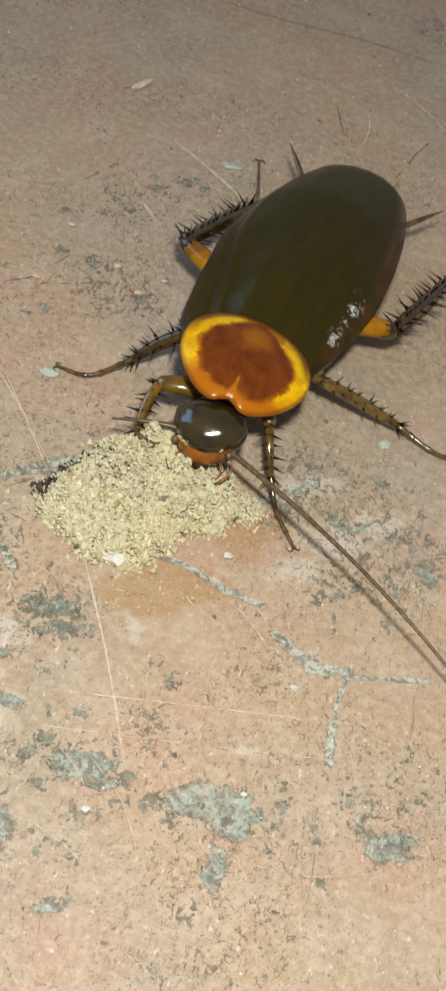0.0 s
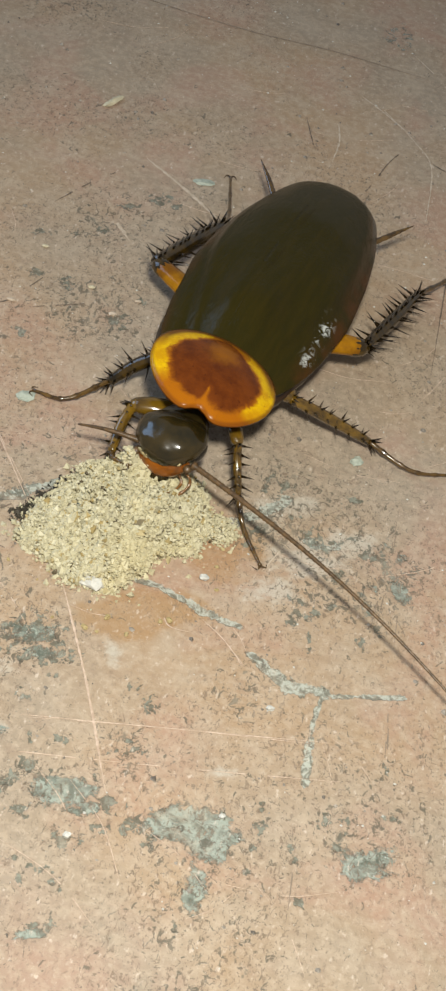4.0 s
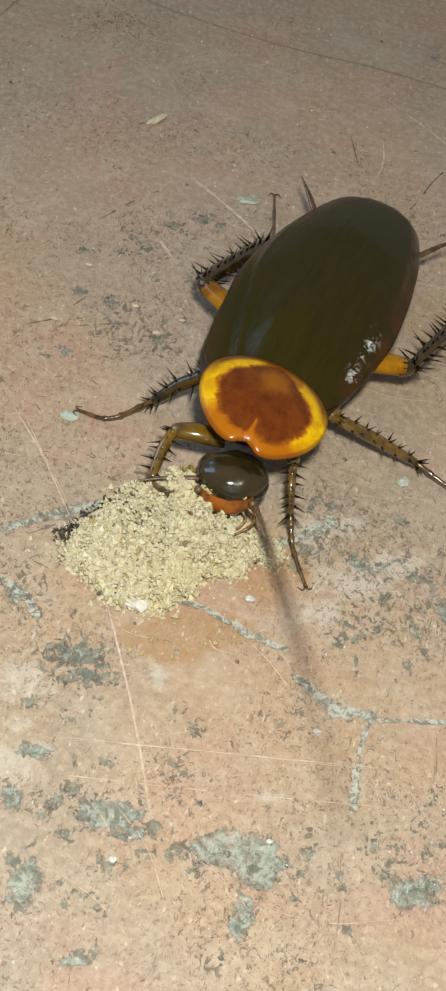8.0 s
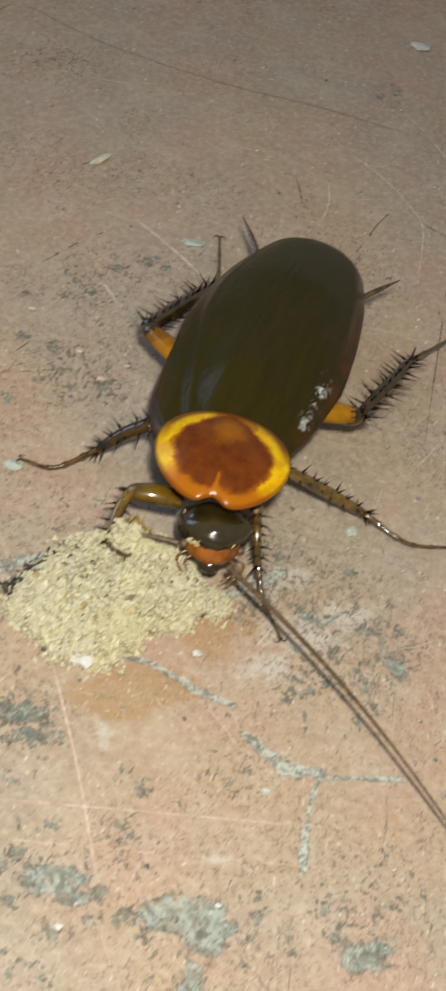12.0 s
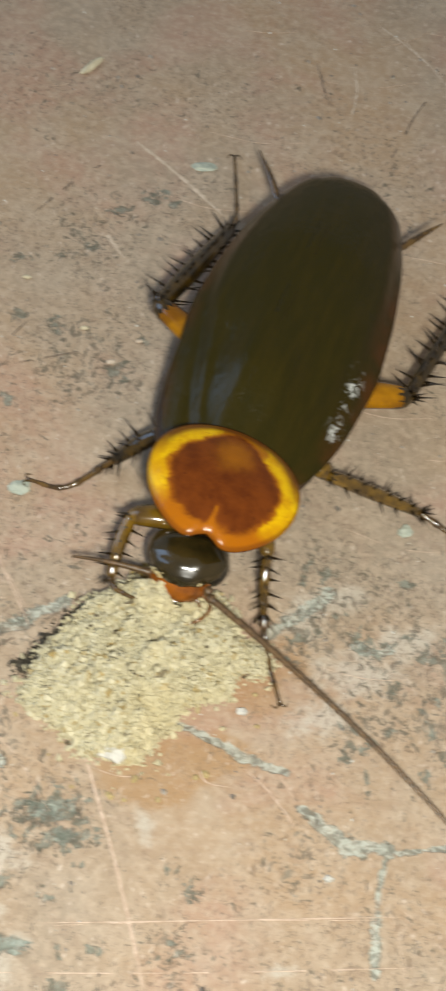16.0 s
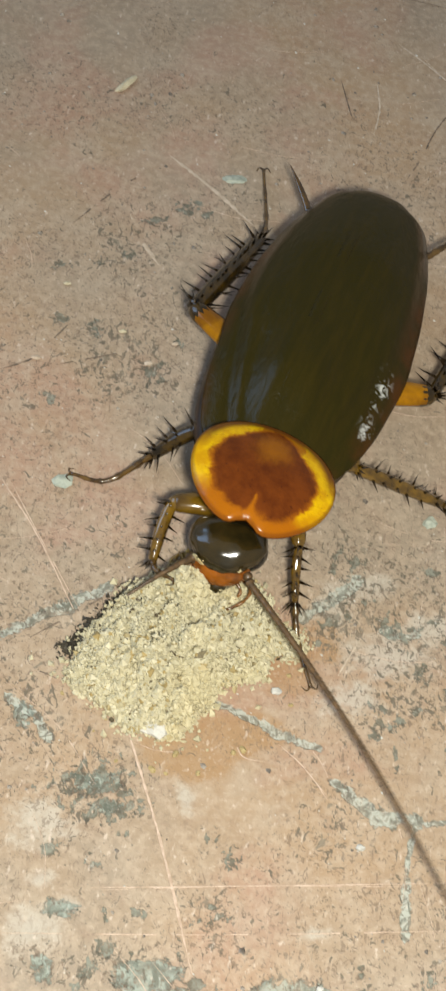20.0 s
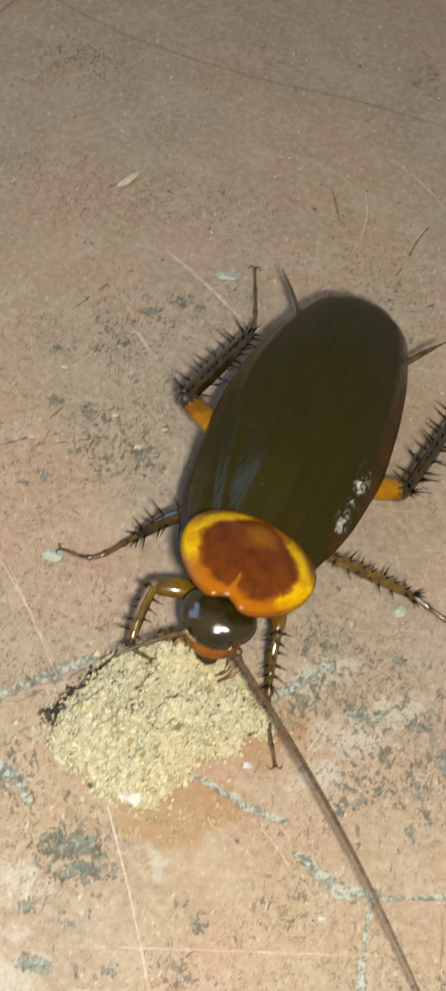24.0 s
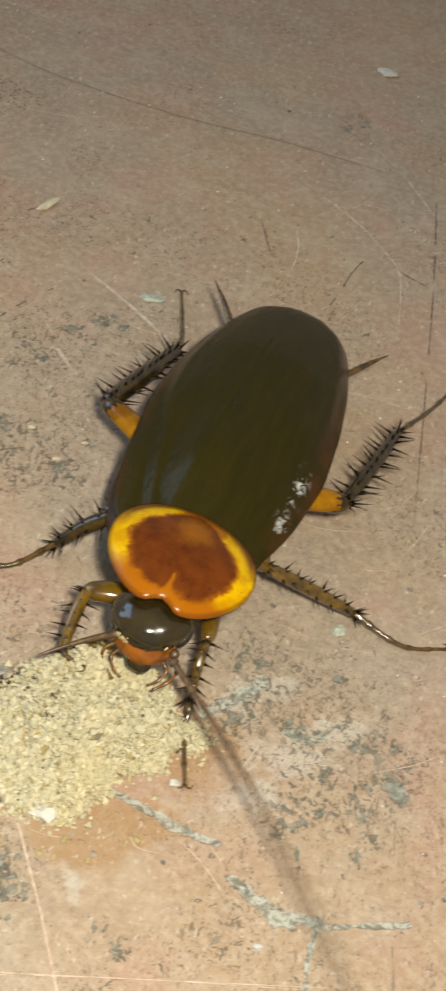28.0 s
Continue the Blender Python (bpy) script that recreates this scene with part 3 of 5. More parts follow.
def spot_mask(x, y, spots):
    """1 in the middle of the spots, half at their edge."""
    best = np.zeros_like(x)
    c, s = math.cos(0.35), math.sin(0.35)
    for cx, cy, rx, ry in spots:
        u = ((x - cx) * c + (y - cy) * s) / rx
        v = ((y - cy) * c - (x - cx) * s) / ry
        best = np.maximum(best, np.clip(1.0 - 0.5 * np.hypot(u, v), 0, 1))
    return best


def relief(x, y):
    """The floor's height: shallow hollows, and the worn patches a little lower."""
    x, y = np.asarray(x, float), np.asarray(y, float)
    near = np.exp(-((x / 8) ** 2 + ((y - 2) / 12) ** 2))
    z = 0.02 * (value_noise(x, y, 1.9, 3) - 0.5) + 0.006 * (ragged_noise(x, y, 0.3, 11) - 0.5)
    return near * (z - 0.006 * patch_mask(x, y, GREY_PATCHES, 21))


def build_floor():
    def line(low, high, fine, far):
        mid = np.arange(low, high, fine)
        out = far * np.linspace(0, 1, 9)[1:] ** 2
        return np.concatenate([(low - out)[::-1], mid, mid[-1] + out])

    xs, ys = line(-4.4, 3.4, 0.02, 160.0), line(-5.2, 10.2, 0.025, 160.0)
    gx, gy = np.meshgrid(xs, ys)
    x, y = gx.ravel(), gy.ravel()
    n, m = len(xs), len(ys)
    co = np.stack([x, y, relief(x, y)], 1) * CM
    i = (np.arange(m - 1)[:, None] * n + np.arange(n - 1)).ravel()
    quads = np.stack([i, i + 1, i + 1 + n, i + n], 1)
    me = bpy.data.meshes.new("floor")
    me.vertices.add(len(co))
    me.vertices.foreach_set("co", co.ravel())
    me.loops.add(quads.size)
    me.loops.foreach_set("vertex_index", quads.ravel())
    me.polygons.add(len(quads))
    me.polygons.foreach_set("loop_start", np.arange(0, quads.size, 4))
    me.polygons.foreach_set("use_smooth", np.ones(len(quads), bool))
    me.update()
    me.validate()
    rough = ragged_noise(x, y, 0.9, 51)
    values = {
        "chip": np.maximum(0.88 * patch_mask(x, y, GREY_PATCHES, 21), 0.50 * patch_mask(x, y, FAINT_PATCHES, 22)) + 0.06 * rough,
        "streak": line_mask(x, y),
        "dark": spot_mask(x, y, CHIPS_BEFORE_HEAP + CHIPS_BESIDE_HEAP + CHIPS_BESIDE_LEGS + CHIPS_NEAR_EDGE + CHIPS_ALONG_SEAM + CHIPS_RIGHT_OF_HEAP),
        "dusty": spot_mask(x, y, DUST_AND_GLARE_PATCHES),
        # dirt falls off beyond y 2.5 to suit the camera's soft far view
        "dirt": np.clip(0.80 * patch_mask(x, y, DIRT_PATCHES, 31) + 0.3 * patch_mask(x, y, GREY_PATCHES, 21) + 1.7 * (rough - 0.44) - 0.35 * np.clip((y - 2.5) / 3, 0, 1) + 0.15 * np.clip((-1.2 - y) / 1.2, 0, 1), -0.6, 1),
        "oil": patch_mask(x, y, OIL_PATCHES, 41),
    }
    for name, value in values.items():
        me.attributes.new(name, "FLOAT", "POINT").data.foreach_set("value", value.astype(np.float32))
    me.materials.append(MAT_FLOOR)
    floor = new("floor", me)
    return tagged(floor, "worn pinkish-brown painted floor with grey chips, dark flecks and scratches", "floor", kind="structure")


FLOOR = build_floor()
COARSE = relief(*np.meshgrid(np.arange(-6, 6, 0.05), np.arange(-7, 12, 0.05)))


def ground(x, y):
    """The floor's height at one place."""
    fx, fy = (x + 6) / 0.05, (y + 7) / 0.05
    i, j = int(fx), int(fy)
    u, v = fx - i, fy - j
    a, b, c, d = COARSE[j, i], COARSE[j, i + 1], COARSE[j + 1, i], COARSE[j + 1, i + 1]
    return float((a * (1 - u) + b * u) * (1 - v) + (c * (1 - u) + d * u) * v)


def ribbon(points, width, gaps, seed, lift=0.004):
    """A broken, uneven thread of scratched paint or dirt along the points, on the floor."""
    rng = random.Random(seed)
    bm = bmesh.new()
    length = sum((Vector(b) - Vector(a)).length for a, b in zip(points, points[1:]))
    line = bezier([(*p, 0) for p in points], max(10, int(length / 0.03)))
    last = None
    for k, p in enumerate(line):
        way = line[min(k + 1, len(line) - 1)] - line[max(k - 1, 0)]
        side = Vector((-way.y, way.x, 0)).normalized()
        if gaps and noise.noise(Vector((k * 0.13, seed * 3.7, 0))) > gaps:
            last = None
            continue
        ends = min(1.0, 4 * min(k, len(line) - 1 - k) / len(line) + 0.25)
        w = width * ends * rng.uniform(0.5, 1.2)
        p = p + side * rng.uniform(-0.1, 0.1) * width
        z = ground(p.x, p.y) + lift
        row = [bm.verts.new((*(p + side * w * s).xy, z + (0.002 if not s else 0))) for s in (-0.5, 0, 0.5)]
        if last:
            bm.faces.new((last[0], last[1], row[1], row[0]))
            bm.faces.new((last[1], last[2], row[2], row[1]))
        last = row
    return bm


for number, run in enumerate(PALE_SCRATCHES):
    scuffed = number in (1, 2, 4, 9, 10, 11)
    width = (0.034 if number in (1, 2) else 0.018) if scuffed else (0.018 if number == 0 else 0.014 if number == 5 else 0.008)
    part("scratch", ribbon(run, width, 0.6 if number == 0 else 0.4 if scuffed else 0.3, number), MAT_SCUFF if scuffed else MAT_SCRATCH, FLOOR)
part("scratch", ribbon([(0.74, -0.79), (0.79, -0.65), (0.87, -0.45)], 0.014, 0.5, 82), MAT_SCUFF, FLOOR)
hair = random.Random(77)
for number in range(60):
    x, y, a, size = hair.uniform(-2.6, 2.1), hair.uniform(-4.0, 6.5), hair.choice((0.2, 0.25, 1.9, 2.4, 0.9)) + hair.uniform(-0.25, 0.25), hair.uniform(0.08, 0.5)
    run = [(x + s * size * math.cos(a + 0.15 * s), y + s * size * math.sin(a + 0.15 * s)) for s in (-1, 0, 1)]
    part("scratch", ribbon(run, hair.uniform(0.003, 0.007), 0.2, 100 + number), MAT_SCRATCH, FLOOR)
for number, run in enumerate(DARK_CRACKS):
    faint = number in (0, 4, 7, 10, 11, 15, 16, 17)
    part("crack", ribbon(run, 0.020 if number in (0, 12) else 0.010 if faint else 0.014, 0.0 if number in (0, 12) else -0.02 if faint else 0.10, 40 + number), MAT_OLD_CRACK if number in (0, 12) or faint else MAT_CRACK, FLOOR)


# ---- small things that lie on the floor ----
def lump(name, a, b, height, width, material, label, category, seed):
    """A small irregular flake or grain that lies from a to b."""
    a, b = Vector((*a, 0)), Vector((*b, 0))
    mid, half = (a + b) / 2, (b - a).length / 2
    bm = bmesh.new()
    made = blob(bm, (0, 0, 0), (half, width, height), (0, 0, 0), 2, 0.5, 2.0 + 0.3 * seed)
    turn = Matrix.Rotation(math.atan2((b - a).y, (b - a).x), 3, "Z")
    z = ground(mid.x, mid.y)
    low = min(v.co.z for v in made)
    for v in made:
        v.co = turn @ v.co + Vector((mid.x, mid.y, z - low - height * 0.35))
    return thing(name, bm, material, label, category, smooth=False)


lump("husk", (-1.81, 4.61), (-1.67, 4.86), 0.025, 0.035, MAT_HUSK, "pale elongated dry husk lying on the painted floor", "husk", 1)
lump("plaster_flake", (0.98, 8.51), (1.18, 8.53), 0.03, 0.075, MAT_PLASTER, "off-white plaster flake on the floor", "flake", 2)
lump("paint_flake", (-0.74, 3.81), (-0.55, 3.86), 0.012, 0.05, MAT_GREEN_FLAKE, "pale grey-green paint flake on the floor", "flake", 3)
PUSHED_FLAKE = lump("plaster_flake", (-0.58, -1.42), (-0.33, -1.49), 0.055, 0.10, MAT_PLASTER, "white plaster flake at the edge of the crumbs", "flake", 4)
lump("plaster_flake", (0.29, -1.02), (0.37, -1.01), 0.022, 0.03, MAT_PLASTER, "small white plaster flake beside the crumbs", "flake", 5)
lump("plaster_crumb", (0.84, -3.05), (0.88, -3.03), 0.018, 0.02, MAT_PLASTER, "tiny white plaster crumb on the floor", "crumb", 6)
lump("plaster_crumb", (-0.12, -3.51), (-0.07, -3.49), 0.02, 0.025, MAT_PLASTER, "tiny white plaster crumb on a grey patch", "crumb", 7)
lump("paint_flake", (-1.51, 0.36), (-1.36, 0.43), 0.014, 0.06, MAT_GREEN_FLAKE, "pale grey-green paint flake under the insect's foot", "flake", 8)
lump("paint_flake", (1.24, 0.62), (1.32, 0.71), 0.02, 0.045, MAT_GREEN_FLAKE, "small grey paint flake beside the insect's leg", "flake", 9)
lump("paint_chip", (-1.05, 1.64), (-0.98, 1.66), 0.014, 0.022, MAT_SCUFF, "small pale paint chip lying on the floor", "chip", 20)
lump("paint_chip", (-0.87, 1.89), (-0.81, 1.91), 0.012, 0.016, MAT_SCUFF, "small pale paint chip lying on the floor", "chip", 21)
lump("paint_chip", (-1.29, 1.91), (-1.23, 1.93), 0.016, 0.018, MAT_HUSK, "small pale paint chip lying on the floor", "chip", 22)
lump("paint_chip", (-1.90, 1.48), (-1.82, 1.50), 0.014, 0.022, MAT_SCUFF, "small pale paint chip lying on the floor", "chip", 23)
lump("paint_chip", (-1.81, 2.29), (-1.75, 2.31), 0.016, 0.018, MAT_HUSK, "small pale paint chip lying on the floor", "chip", 24)
lump("paint_chip", (-0.46, 1.38), (-0.40, 1.40), 0.016, 0.018, MAT_HUSK, "small pale paint chip lying on the floor", "chip", 25)
lump("plaster_crumb", (0.99, -2.05), (1.05, -2.04), 0.015, 0.022, MAT_PLASTER, "tiny white plaster crumb on the floor", "crumb", 12)
lump("plaster_crumb", (0.05, 2.98), (0.10, 2.93), 0.018, 0.02, MAT_PLASTER, "tiny white plaster crumb beside the insect", "crumb", 13)
lump("plaster_crumb", (2.40, -2.11), (2.49, -2.08), 0.02, 0.03, MAT_PLASTER, "tiny white plaster crumb on the floor", "crumb", 10)


def scattered(name, count, low, high, area, material, label, seed):
    """Loose grains strewn over the floor, one mesh."""
    rng = random.Random(seed)
    bm = bmesh.new()
    for _ in range(count):
        x, y = rng.uniform(area[0], area[1]), rng.uniform(area[2], area[3])
        r = low * (high / low) ** (rng.random() ** 2)
        z = ground(x, y)
        around = [bm.verts.new((x + r * rng.uniform(0.5, 1.3) * math.cos(a), y + r * rng.uniform(0.5, 1.3) * math.sin(a), z - 0.002)) for a in (0, 1.3, 2.5, 3.8, 5.1)]
        top = bm.verts.new((x, y, z + r * rng.uniform(0.5, 1.0)))
        for k in range(5):
            bm.faces.new((around[k], around[(k + 1) % 5], top))
    ob = thing(name, bm, material, label, "grit", kind="stuff", smooth=False)
    return ob


scattered("dark_grit", 700, 0.008, 0.030, (-3.6, 2.6, -4.4, 8.6), MAT_GRIT, "dark grit strewn over the painted floor", 5)
scattered("pale_grit", 420, 0.006, 0.017, (-3.6, 2.6, -4.4, 8.6), MAT_PLASTER, "pale dust grains strewn over the painted floor", 6)

# ---- the heap of crumbs ----
HEAP = [(-1.13, -1.16), (-1.02, -0.89), (-0.88, -0.56), (-0.65, -0.33), (-0.4, -0.18), (-0.13, -0.17), (0.05, -0.18), (0.25, -0.46), (0.31, -0.71), (0.14, -0.97), (-0.1, -1.16), (-0.19, -1.4), (-0.41, -1.53), (-0.66, -1.53), (-0.89, -1.33)]
CLUMP = (-0.37, -0.18)
FOOT = (0.36, -0.62)


def heap_height(x, y):
    """The mound's height over the floor, 0 at its ragged edge."""
    depth, inside = 9.0, False
    for (ax, ay), (bx, by) in zip(HEAP, HEAP[1:] + HEAP[:1]):
        dx, dy = bx - ax, by - ay
        s = min(1, max(0, ((x - ax) * dx + (y - ay) * dy) / (dx * dx + dy * dy)))
        depth = min(depth, math.hypot(x - ax - s * dx, y - ay - s * dy))
        if (ay > y) != (by > y) and x < ax + (y - ay) / dy * dx:
            inside = not inside
    depth = depth if inside else -depth
    depth += 0.09 * noise.noise(Vector((x * 5, y * 5, 0)))
    if depth <= 0:
        return depth
    crest = 0.13 * math.exp(-(((x + 0.50) / 0.32) ** 2 + ((y + 0.42) / 0.17) ** 2)) * min(1, depth / 0.12)
    return crest + 0.28 * min(1, depth / 0.34) ** 0.55 * (0.86 + 0.4 * noise.noise(Vector((x * 4, y * 4, 5))) + 0.42 * noise.noise(Vector((x * 10, y * 10, 2))) + 0.38 * noise.noise(Vector((x * 19, y * 19, 9))))


def grain(bm, rng, x, y, z, r):
    """One rough crumb, longer than wide, turned at random."""
    c = Vector((x, y, z))
    turn = Euler((rng.uniform(0, 6), rng.uniform(0, 6), rng.uniform(0, 6))).to_matrix()
    six = [bm.verts.new(c + turn @ Vector(d) * r * rng.uniform(0.6, 1.3)) for d in ((1.35, 0, 0), (0, 1.0, 0), (-1.35, 0, 0), (0, -1.0, 0), (0, 0, 0.9), (0, 0, -0.9))]
    for k in range(4):
        bm.faces.new((six[k], six[(k + 1) % 4], six[4]))
        bm.faces.new((six[(k + 1) % 4], six[k], six[5]))


def build_heap():
    rng = random.Random(8)
    heap = new("crumb_heap")
    tagged(heap, "small heap of pale yellow crumbs on the painted floor", "crumbs")
    heap.location = (-0.4 * CM, -0.9 * CM, 0)
    ox, oy = -0.4, -0.9
    bm = bmesh.new()
    step = 0.035
    grid = {}
    for i in range(60):
        for j in range(56):
            x, y = -1.45 + i * step, -1.85 + j * step
            h = heap_height(x, y)
            if h > -0.02:
                grid[i, j] = bm.verts.new((x - ox, y - oy, ground(x, y) + max(h - 0.03, -0.01)))
    for i, j in list(grid):
        four = [grid.get(k) for k in ((i, j), (i + 1, j), (i + 1, j + 1), (i, j + 1))]
        if all(four):
            bm.faces.new(four)
    part("mound", bm, MAT_CRUMB, heap, smooth=False)
    bm = bmesh.new()
    count = 0
    while count < 17000:
        x, y = rng.uniform(-1.5, 0.75), rng.uniform(-1.9, 0.1)
        h = heap_height(x, y)
        if h <= 0 and rng.random() > math.exp(h * 34) * 0.22:
            continue
        count += 1
        r = rng.choice((0.010, 0.014, 0.018, 0.023, 0.030)) * rng.uniform(0.7, 1.15)
        grain(bm, rng, x - ox, y - oy, ground(x, y) + max(h, 0) + rng.uniform(-0.35, 0.75) * r, r)
    # crumbs that cling together in small knobs
    for _ in range(340):
        cx, cy = rng.uniform(-1.2, 0.35), rng.uniform(-1.55, -0.15)
        h = heap_height(cx, cy)
        if h <= 0.02:
            continue
        size = rng.uniform(0.020, 0.046)
        for _ in range(26):
            x, y = cx + rng.gauss(0, size), cy + rng.gauss(0, size)
            far = math.hypot(x - cx, y - cy) / size
            grain(bm, rng, x - ox, y - oy, ground(x, y) + h + size * (1.5 * math.exp(-far * far / 2) + rng.uniform(-0.6, 0.4)), rng.uniform(0.010, 0.019))
    foot = FOOT
    for number in range(900):
        x, y = foot[0] + rng.gauss(0, 0.065), foot[1] + rng.gauss(0, 0.06)
        r = rng.uniform(0.007, 0.017)
        far = math.hypot(x - foot[0], y - foot[1])
        grain(bm, rng, x - ox, y - oy, ground(x, y) + max(heap_height(x, y), 0) + rng.uniform(0, 0.17) * math.exp(-(far / 0.08) ** 2) + 0.3 * r, r)
    # black grains: dirt, and the heap's shadow put in as colour, along its upper-left edge
    dark = bmesh.new()
    edge = bezier([(-1.14, -1.02, 0), (-1.05, -0.90, 0), (-0.93, -0.70, 0), (-0.80, -0.50, 0), (-0.60, -0.34, 0)], 60)
    for _ in range(950):
        p = rng.choice(edge)
        x, y = p.x + rng.gauss(0, 0.036), p.y + rng.gauss(0, 0.030)
        r = rng.uniform(0.010, 0.026)
        c = Vector((x - ox, y - oy, ground(x, y) + max(heap_height(x, y), 0) * 0.8 + rng.uniform(0.2, 1.4) * r))
        four = [dark.verts.new(c + Vector((rng.uniform(-1, 1), rng.uniform(-1, 1), h)) * r) for h in (-0.9, -0.2, 0.3, 1.0)]
        for a in ((0, 1, 2), (0, 1, 3), (0, 2, 3), (1, 2, 3)):
            dark.faces.new([four[k] for k in a])
    amber = bmesh.new()
    for _ in range(420):
        a, d = rng.uniform(0, 6.3), 0.16 * math.sqrt(rng.random())
        x, y = CLUMP[0] + 1.2 * d * math.cos(a), CLUMP[1] + d * math.sin(a)
        r = rng.uniform(0.012, 0.028)
        c = Vector((x - ox, y - oy, ground(x, y) + max(heap_height(x, y), 0) + rng.uniform(0.0, 0.26) * (1 - d / 0.17) + r))
        four = [amber.verts.new(c + Vector((rng.uniform(-1, 1), rng.uniform(-1, 1), h)) * r) for h in (-0.9, -0.2, 0.3, 1.0)]
        for k in ((0, 1, 2), (0, 1, 3), (0, 2, 3), (1, 2, 3)):
            amber.faces.new([four[n] for n in k])
    tagged(part("toasted_clump", amber, MAT_TOAST, heap, "clump of browner crumbs", smooth=False), kind="stuff")
    tagged(part("dirt_rim", dark, MAT_DIRT_SHADE, heap, "black grains for dirt and painted-in shade along the heap's edge", smooth=False), kind="stuff")
    tagged(part("crumb_layer", bm, MAT_CRUMB, heap, smooth=False), kind="stuff")
    return heap


CRUMB_HEAP = build_heap()


def loose_crumb(x, y, size, seed):
    """One crumb that has rolled away from the heap."""
    rng = random.Random(seed)
    bm = bmesh.new()
    made = blob(bm, (0, 0, 0), (size * rng.uniform(0.8, 1.3), size * 0.8, size * 0.7), (0, 0, rng.uniform(0, 3)), 2, 0.8, 2.0 + seed * 0.1)
    low = min(v.co.z for v in made)
    z = ground(x, y)
    for v in made:
        v.co += Vector((x, y, z - low - 0.003))
    return thing("crumb", bm, MAT_CRUMB, "loose pale yellow crumb lying beside the heap", "crumb", "crumbs round the heap", smooth=False)


loose = random.Random(91)
for number in range(12):
    angle = loose.uniform(-2.9, 0.9)
    x, y = -0.40 + loose.uniform(0.78, 1.0) * math.cos(angle), -0.88 + loose.uniform(0.72, 0.95) * math.sin(angle)
    if heap_height(x, y) < -0.02:
        loose_crumb(x, y, loose.uniform(0.012, 0.024), number)

# ---- the cockroach: its own space has y ahead, x to its right, z up, and lies on the floor ----
ROACH = new("cockroach")
ROACH.matrix_world = pose_cm(0.367, 1.733, 0, 0, 0, 168.7)
tagged(ROACH, "dark brown cockroach with a yellow-ringed neck shield, feeding at crumbs", "cockroach")

LEVEL = 0.62  # height of the wings' edge
TIP = -1.665  # where the wings end
KNOTS = ((0, 0), (0.010, 0.21), (0.04, 0.31), (0.13, 0.40), (0.33, 0.49), (0.7, 0.605), (1.2, 0.695), (1.8, 0.755), (2.4, 0.700), (2.75, 0.615), (2.92, 0.535), (3.05, 0.42), (3.2, 0.20))


def half_width(v):
    for (a, wa), (b, wb) in zip(KNOTS, KNOTS[1:]):
        if v <= b:
            return wa + (wb - wa) * (v - a) / (b - a)
    return KNOTS[-1][1]


def smooth_width(v):
    return sum(half_width(max(0, v + d * min(0.12, v))) for d in (-1, -0.5, 0, 0.5, 1)) / 5


def wing_top(u, v):
    """The wings' height at u across and v from their end."""
    w = smooth_width(v) + 1e-6
    s = min(1, abs(u) / w)
    fall = min(1, max(0, (v - 2.20) / 0.85))
    rise = 0.31 * min(1, v / 1.0) ** 0.5 * (1 - 0.80 * fall * fall * (3 - 2 * fall))
    round_top = 1 - s**2.6
    # towards the shield: a flat back, a narrow sloping facet, then a gently falling outer strip
    facet = min(1, max(0, (s - 0.20) / 0.24))
    folded_top = 1 - 0.42 * facet - 0.58 * max(0, (s - 0.44) / 0.56) ** 1.3
    bent = min(1, max(0, (v - 1.5) / 0.9))
    bent = bent * bent * (3 - 2 * bent)
    return LEVEL - 0.01 * max(0, 1 - v / 1.5) + rise * (round_top * (1 - bent) + folded_top * bent) - 0.03 * s**8


